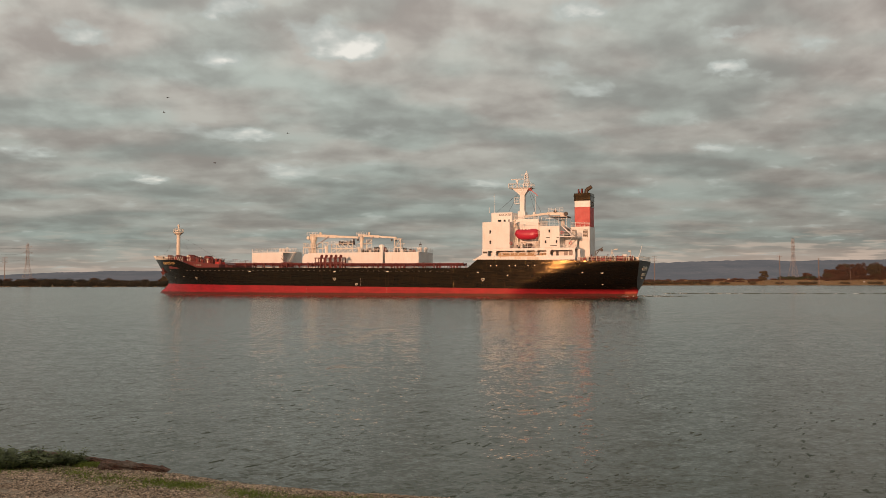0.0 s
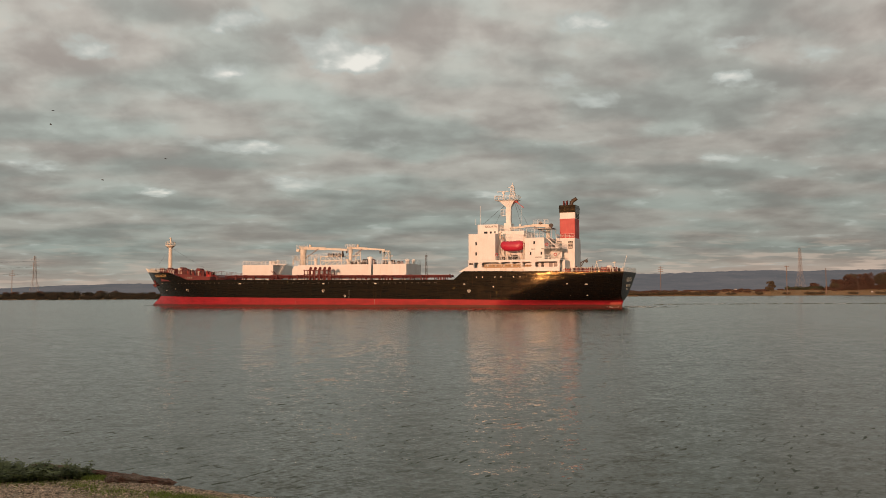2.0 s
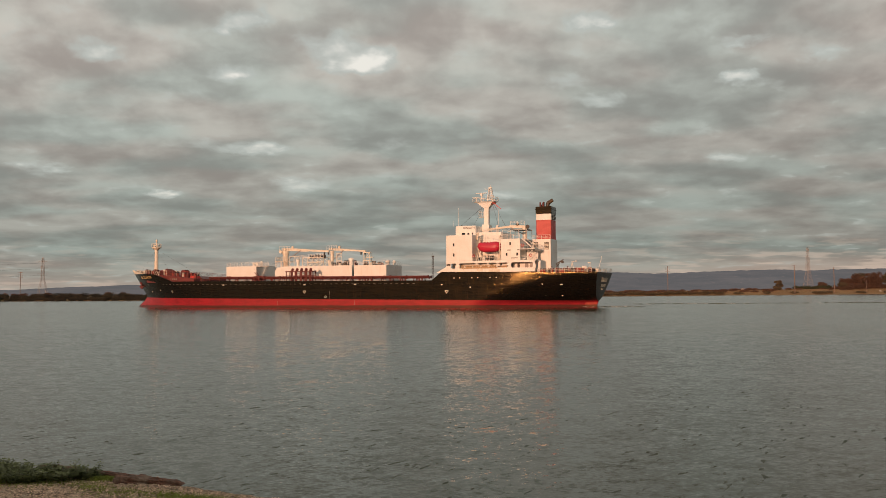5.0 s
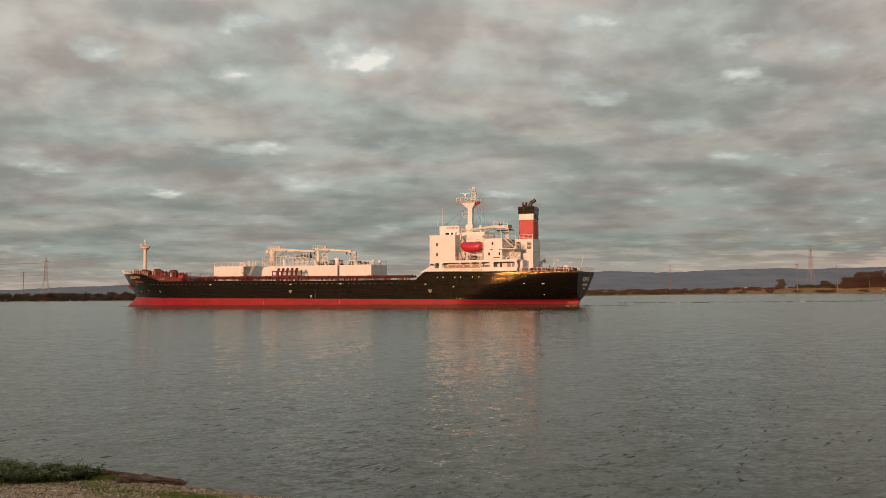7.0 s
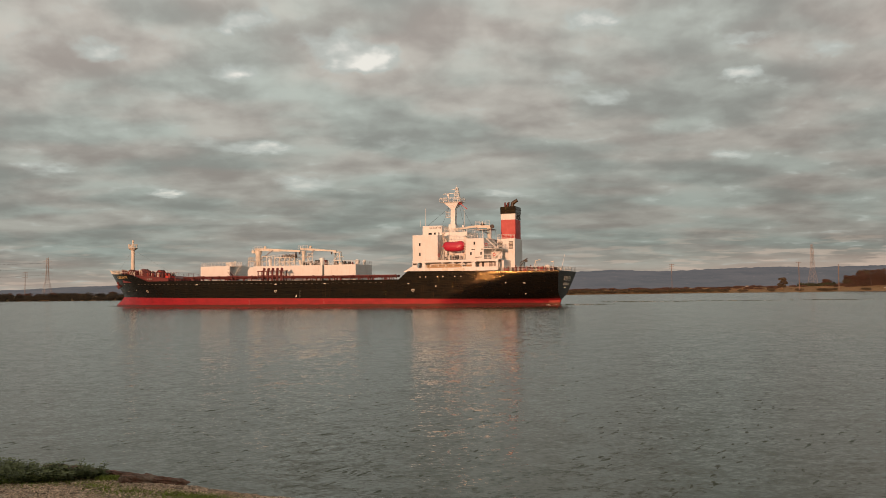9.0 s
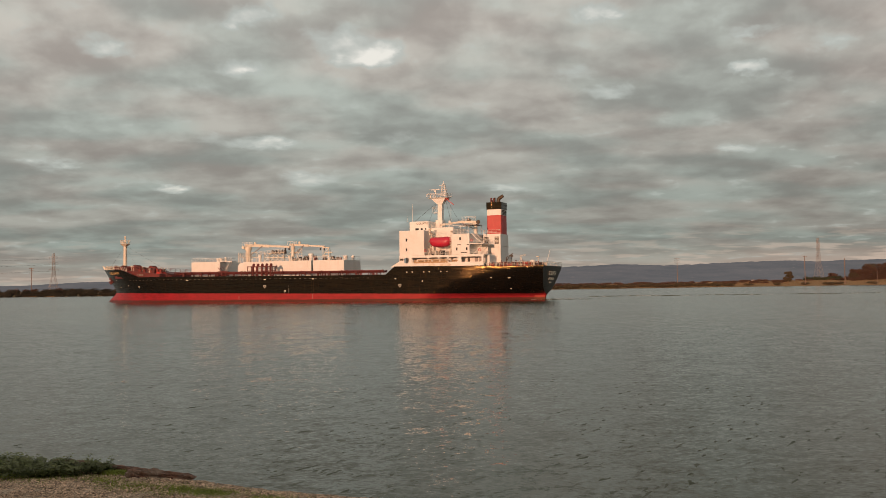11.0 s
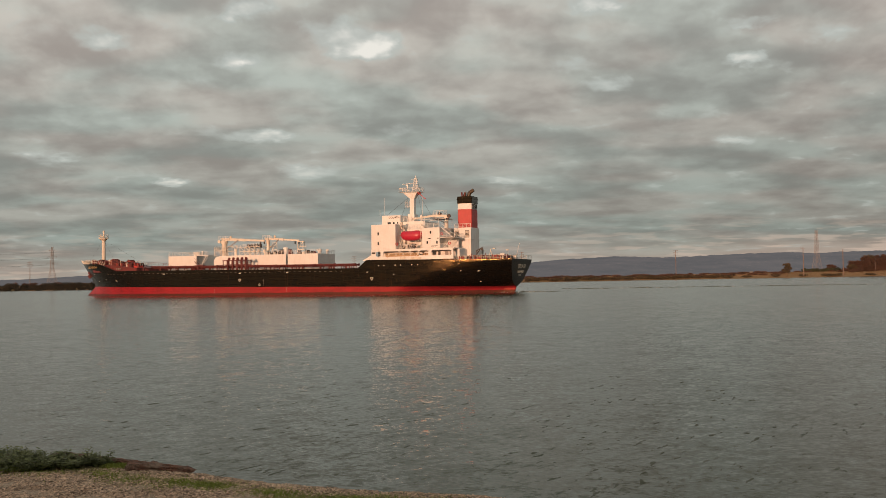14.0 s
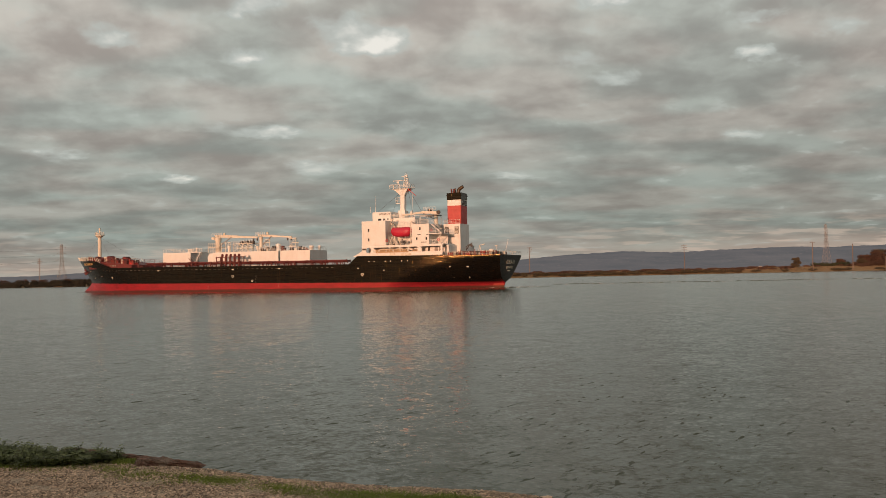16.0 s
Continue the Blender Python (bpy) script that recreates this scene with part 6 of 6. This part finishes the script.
# leafy weeds at the bank's edge
weeds = thing("weed_clump", "low dense clump of dark green leafy weeds", "weeds")
stalks, r = B(), random.Random(41)
lv = Leaves(42)
for i in range(420):
    u = r.random()
    x = -5.6 + 2.18 * u
    back = r.uniform(0.06, 0.66) * (1.0 if u < 0.75 else (1.25 - u) * 2)
    s, d = sd(x, 8.42 - 0.36 * (x + 4.5))
    d = bank_edge(s) - 0.03 - back
    foot = on_bank(s, d, -0.01)
    tall = i % 12 == 0 and u > 0.6
    h = r.uniform(0.06, 0.125) if not tall else r.uniform(0.13, 0.19)
    lean = Vector((r.gauss(0.06 if tall else 0, 0.05), r.gauss(0, 0.05), h))
    bar(stalks, foot, foot + lean, 0.0028, 0.0015, 4)
    for k in range(36):
        f = 0.1 + 0.92 * (k / 35) ** 0.8
        a = k * 2.4 + r.uniform(-0.5, 0.5)
        length = r.uniform(0.02, 0.046) * (1.15 - 0.3 * f) * (0.8 if tall else 1.0)
        c = foot + lean * f
        out = Vector((math.cos(a), math.sin(a), r.uniform(0.0, 0.6))).normalized()
        w = out.cross(Vector((0, 0, 1))).normalized() * length * 0.42
        c = c + out * r.uniform(0.0, 0.03)
        n = len(lv.v)
        lv.v += [tuple(c), tuple(c + out * length * 0.5 + w), tuple(c + out * length - Vector((0, 0, length * 0.15))), tuple(c + out * length * 0.5 - w)]
        lv.f.append((n, n + 1, n + 2, n + 3))
tagged(part("stem_growth", stalks, STALK, weeds), kind="stuff")
tagged(lv.make("leaves", WEED, weeds), kind="stuff")


# a worn, split timber lying along the edge
def timber_mat():
    m = bpy.data.materials.new("worn_timber")
    m.use_nodes = True
    k = Nodes(m.node_tree)
    co = k.n("ShaderNodeTexCoord").outputs["Object"]
    grain = k.noise(k.scaled(co, 1.2, 14.0, 14.0), 6.0, 6.0, 0.65, 0.4)
    blot = k.noise(co, 5.0, 4.0, 0.6)
    col = k.mix(k.ramp(grain, 0.35, 0.65), (0.02, 0.011, 0.008, 1), (0.27, 0.125, 0.08, 1))
    col = k.mix(k.ramp(blot, 0.5, 0.75), col, (0.24, 0.17, 0.125, 1))
    b = k.n("ShaderNodeBump", {"Strength": 0.9, "Distance": 0.012, "Height": grain}).outputs[0]
    k.n("ShaderNodeOutputMaterial", {0: k.n("ShaderNodeBsdfPrincipled", {"Base Color": col, "Roughness": 0.85, "Normal": b}).outputs[0]})
    return m


TIMBER = timber_mat()


def timber(x0, y0, x1, y1, w, h, lift, seed, label):
    (s0, d0), (s1, d1) = sd(x0, y0), sd(x1, y1)
    a, b = on_bank(s0, d0), on_bank(s1, d1)
    a.z, b.z = BANK + lift, BANK + lift - 0.02
    length = (b - a).length
    bm = B()
    rings = []
    for i in range(61):
        u = i / 60
        ends = min(1, u / 0.06, (1 - u) / 0.12) ** 0.5 if 0 < u < 1 else 0.02
        ring = []
        for k in range(22):
            t = 2 * math.pi * k / 22
            c, s = math.cos(t), math.sin(t)
            rr = (abs(c) ** 3 + abs(s) ** 3) ** (-1 / 3)
            n = 1 + 0.35 * noise.noise((u * 4, c * 1.6 + seed, s * 1.6)) + 0.34 * noise.noise((u * 3.5, c * 7, s * 7 + seed)) + 0.3 * noise.noise((u * 22, c * 4, s * 4 + seed)) + 0.16 * noise.noise((u * 60, c * 9, s * 9 + seed))
            taper = 1 - 0.45 * u
            ring.append(bm.verts.new((u * length, c * rr * w * n * taper * (0.4 + 0.6 * ends), s * rr * h * n * taper * ends)))
        rings.append(ring)
    for r0, r1 in zip(rings, rings[1:]):
        for k in range(22):
            bm.faces.new((r0[k], r0[(k + 1) % 22], r1[(k + 1) % 22], r1[k]))
    bm.faces.new(rings[0]), bm.faces.new(rings[-1][::-1])
    ob = part("driftwood_timber", bm, TIMBER, None, smooth=False)
    ob.matrix_basis = Matrix.Translation(a) @ (b - a).to_track_quat("X", "Z").to_matrix().to_4x4()
    return tagged(ob, label, "timber", "timbers at the bank's edge")


timber(-3.16, 7.88, -2.48, 7.74, 0.06, 0.05, 0.03, 3.0, "split reddish-brown driftwood timber lying on the gravel")
timber(-4.2, 8.52, -2.5, 7.86, 0.05, 0.04, 0.01, 9.0, "dark weathered timber edging the bank")
timber(-6.4, 9.0, -4.0, 8.36, 0.04, 0.05, 0.0, 5.0, "dark weathered timber edging the bank")
for i, (s, d) in enumerate(((-0.5, 6.5), (0.4, 6.52), (0.9, 6.48), (1.6, 6.5), (-1.1, 6.46), (0.1, 6.55), (-1.6, 6.5), (2.0, 6.5))):
    bm = B()
    bmesh.ops.create_icosphere(bm, subdivisions=2, radius=1.0)
    for v in bm.verts:
        v.co *= 1 + 0.35 * noise.noise(v.co * 1.5 + Vector((i * 3.0, 0, 0)))
    ob = part("rock", bm, STONE, None)
    at = on_bank(s, d, 0.005)
    ob.matrix_basis = Matrix.LocRotScale(at, Euler((0, 0, i)), (0.05 + 0.012 * (i % 3), 0.03, 0.02))
    tagged(ob, "small brown rock at the bank's edge", "rock", "rocks at the bank's edge")

# ---- wake behind the ship ----
def make_wake():
    r = random.Random(61)
    v, f = [], []

    def ridge(x, y, length, width, h, ang):
        n = len(v)
        c, s = math.cos(ang), math.sin(ang)
        for u in (-1, -0.4, 0.3, 1):
            k = 1 - u * u * 0.95
            for w, z in ((-1, -0.02), (-0.3, 0.75), (0.1, 1.0), (1, -0.02)):
                px, py = u * length, w * width * (0.3 + 0.7 * k)
                v.append((x + px * c - py * s, y + px * s + py * c, h * k * z))
        for i in range(3):
            for j in range(3):
                a = n + i * 4 + j
                f.append((a, a + 1, a + 5, a + 4))
    for _ in range(330):
        back = r.random() ** 1.2 * 170
        y = -44 - 0.4 * back + r.gauss(0, 2.2)
        ridge(-back, y, r.uniform(0.3, 1.1), r.uniform(0.08, 0.2), r.uniform(0.06, 0.2) * (1.1 - back / 260), radians(-22 + r.gauss(0, 10)))
    for _ in range(70):
        ridge(5 - r.random() ** 1.3 * 16, r.gauss(0, 4), r.uniform(0.3, 0.8), r.uniform(0.1, 0.25), r.uniform(0.04, 0.14), r.uniform(-0.5, 0.5))
    for _ in range(26):
        ridge(r.uniform(136, 143.5), r.gauss(0, 1.2), r.uniform(0.3, 1.1), r.uniform(0.12, 0.3), r.uniform(0.06, 0.2), r.uniform(-0.6, 0.6))
    for _ in range(50):
        ridge(r.uniform(4, 134), 0, r.uniform(0.4, 1.3), r.uniform(0.15, 0.3), r.uniform(0.02, 0.05), r.uniform(-0.15, 0.15))
        x = v[-8][0]
        dy = breadth(x, 0.2) + r.uniform(0.1, 1.0)
        for k in range(16):
            q = v[-16 + k]
            v[-16 + k] = (q[0], q[1] + dy, q[2])
    me = bpy.data.meshes.new("wake")
    me.from_pydata(v, [], f)
    me.materials.append(water.data.materials[0])
    me.shade_smooth()
    return tagged(new("wake", me), "low choppy wake ridges on grey water behind the ship", "wake", kind="stuff")


wake = make_wake()
FOAM = mat("river_foam", (0.55, 0.55, 0.5), (0.4, 0.4, 0.37), 0.8)
lv = Leaves(67)
for i in range(150):
    back = lv.r.random() ** 1.6 * 130 if i > 30 else lv.r.uniform(-5, 8)
    y = -44 - 0.4 * back + lv.r.gauss(0, 2.0) if i > 30 else lv.r.gauss(0, 4)
    lv.clump((-back, y, 0.04), (lv.r.uniform(0.3, 1.3), 0.15, 0.05), 7, 0.09)
foam = tagged(lv.make("foam", FOAM), "broken pale foam along the ship's wake", "foam", kind="stuff")

# ---- birds ----
FEATHER = mat("dark_feathers", (0.05, 0.045, 0.04), (0.035, 0.03, 0.03), 0.8)


def make_bird():
    bird = thing("bird", "small dark bird in level flight", "bird", "birds over the river")
    bm = B()
    bmesh.ops.create_uvsphere(bm, u_segments=10, v_segments=6, radius=1.0, matrix=Matrix.Diagonal((0.13, 0.04, 0.04, 1)))
    part("body", bm, FEATHER, bird)
    bm = B()
    bmesh.ops.create_uvsphere(bm, u_segments=8, v_segments=5, radius=0.035, matrix=Matrix.Translation((0.14, 0, 0.015)))
    bar(bm, (0.16, 0, 0.012), (0.2, 0, 0.008), 0.01, 0.002, 5)
    part("head", bm, FEATHER, bird)
    bm = B()
    v = [bm.verts.new(c) for c in ((-0.1, -0.02, 0), (-0.1, 0.02, 0), (-0.22, 0.05, 0), (-0.22, -0.05, 0), (-0.1, -0.02, 0.012), (-0.1, 0.02, 0.012), (-0.22, 0.05, 0.006), (-0.22, -0.05, 0.006))]
    for q in ((0, 3, 2, 1), (4, 5, 6, 7), (0, 1, 5, 4), (1, 2, 6, 5), (2, 3, 7, 6), (3, 0, 4, 7)):
        bm.faces.new([v[k] for k in q])
    part("tail", bm, FEATHER, bird)
    wings = []
    for side in (1, -1):
        bm = B()
        out = [(0.06, 0.02), (0.07, 0.15), (0.0, 0.3), (-0.06, 0.14), (-0.05, 0.02)]
        top, low = [bm.verts.new((x, y * side, 0.006)) for x, y in out], [bm.verts.new((x, y * side, -0.006)) for x, y in out]
        bm.faces.new(top), bm.faces.new(low[::-1])
        for i in range(5):
            bm.faces.new((top[i], low[i], low[(i + 1) % 5], top[(i + 1) % 5]))
        wings.append(part("wing", bm, FEATHER, bird))
    return bird, wings


FLIGHTS = [((-36.0, 110, 27.2), (-8.0, 0.1)), ((-36.8, 111, 25.2), (-7.95, 0.35)), ((-20.1, 109, 22.1), (-8.3, -0.6)), ((-30.3, 112, 18.9), (-7.9, -0.25))]
birds = [make_bird() for _ in FLIGHTS]


# ---- what moves ----
def motions():
    rows = []
    for i in range(9):
        t = 2.0 * i
        head = 158.336 + 0.0873 * t
        mid = radians(158.336 + 0.0873 * t / 2)
        rows.append((t, pose(-18.02 + 2.542 * t * math.cos(mid), 225.14 + 2.542 * t * math.sin(mid), 0, 0, 0, head) @ Matrix.Translation((-70, 0, 0))))
    walk(ship, rows)
    for drift in (wake, foam):
        walk(drift, [(t, Matrix.Translation((0, 0, WATER)) @ m) for t, m in rows])
    walk(water, [(0.0, pose(0, 0, WATER)), (16.0, pose(-5.0, -3.0, WATER))])
    for i, (((x, y, z), (vx, vz)), (bird, wings)) in enumerate(zip(FLIGHTS, birds)):
        walk(bird, [(t, pose(x + vx * t, y, z + vz * t + 0.25 * math.sin(1.7 * t + i), 0, 0, 180)) for t in np.arange(0, 16.01, 0.5).tolist()])
        beat = [(0.1 * k, 34 * math.sin(2 * math.pi * (0.1 * k * 2.5 + 0.23 * i))) for k in range(161)]
        for wing, side in zip(wings, (1, -1)):
            walk(wing, [(t, pose(0, 0, 0.01, side * up_deg)) for t, up_deg in beat])


motions()
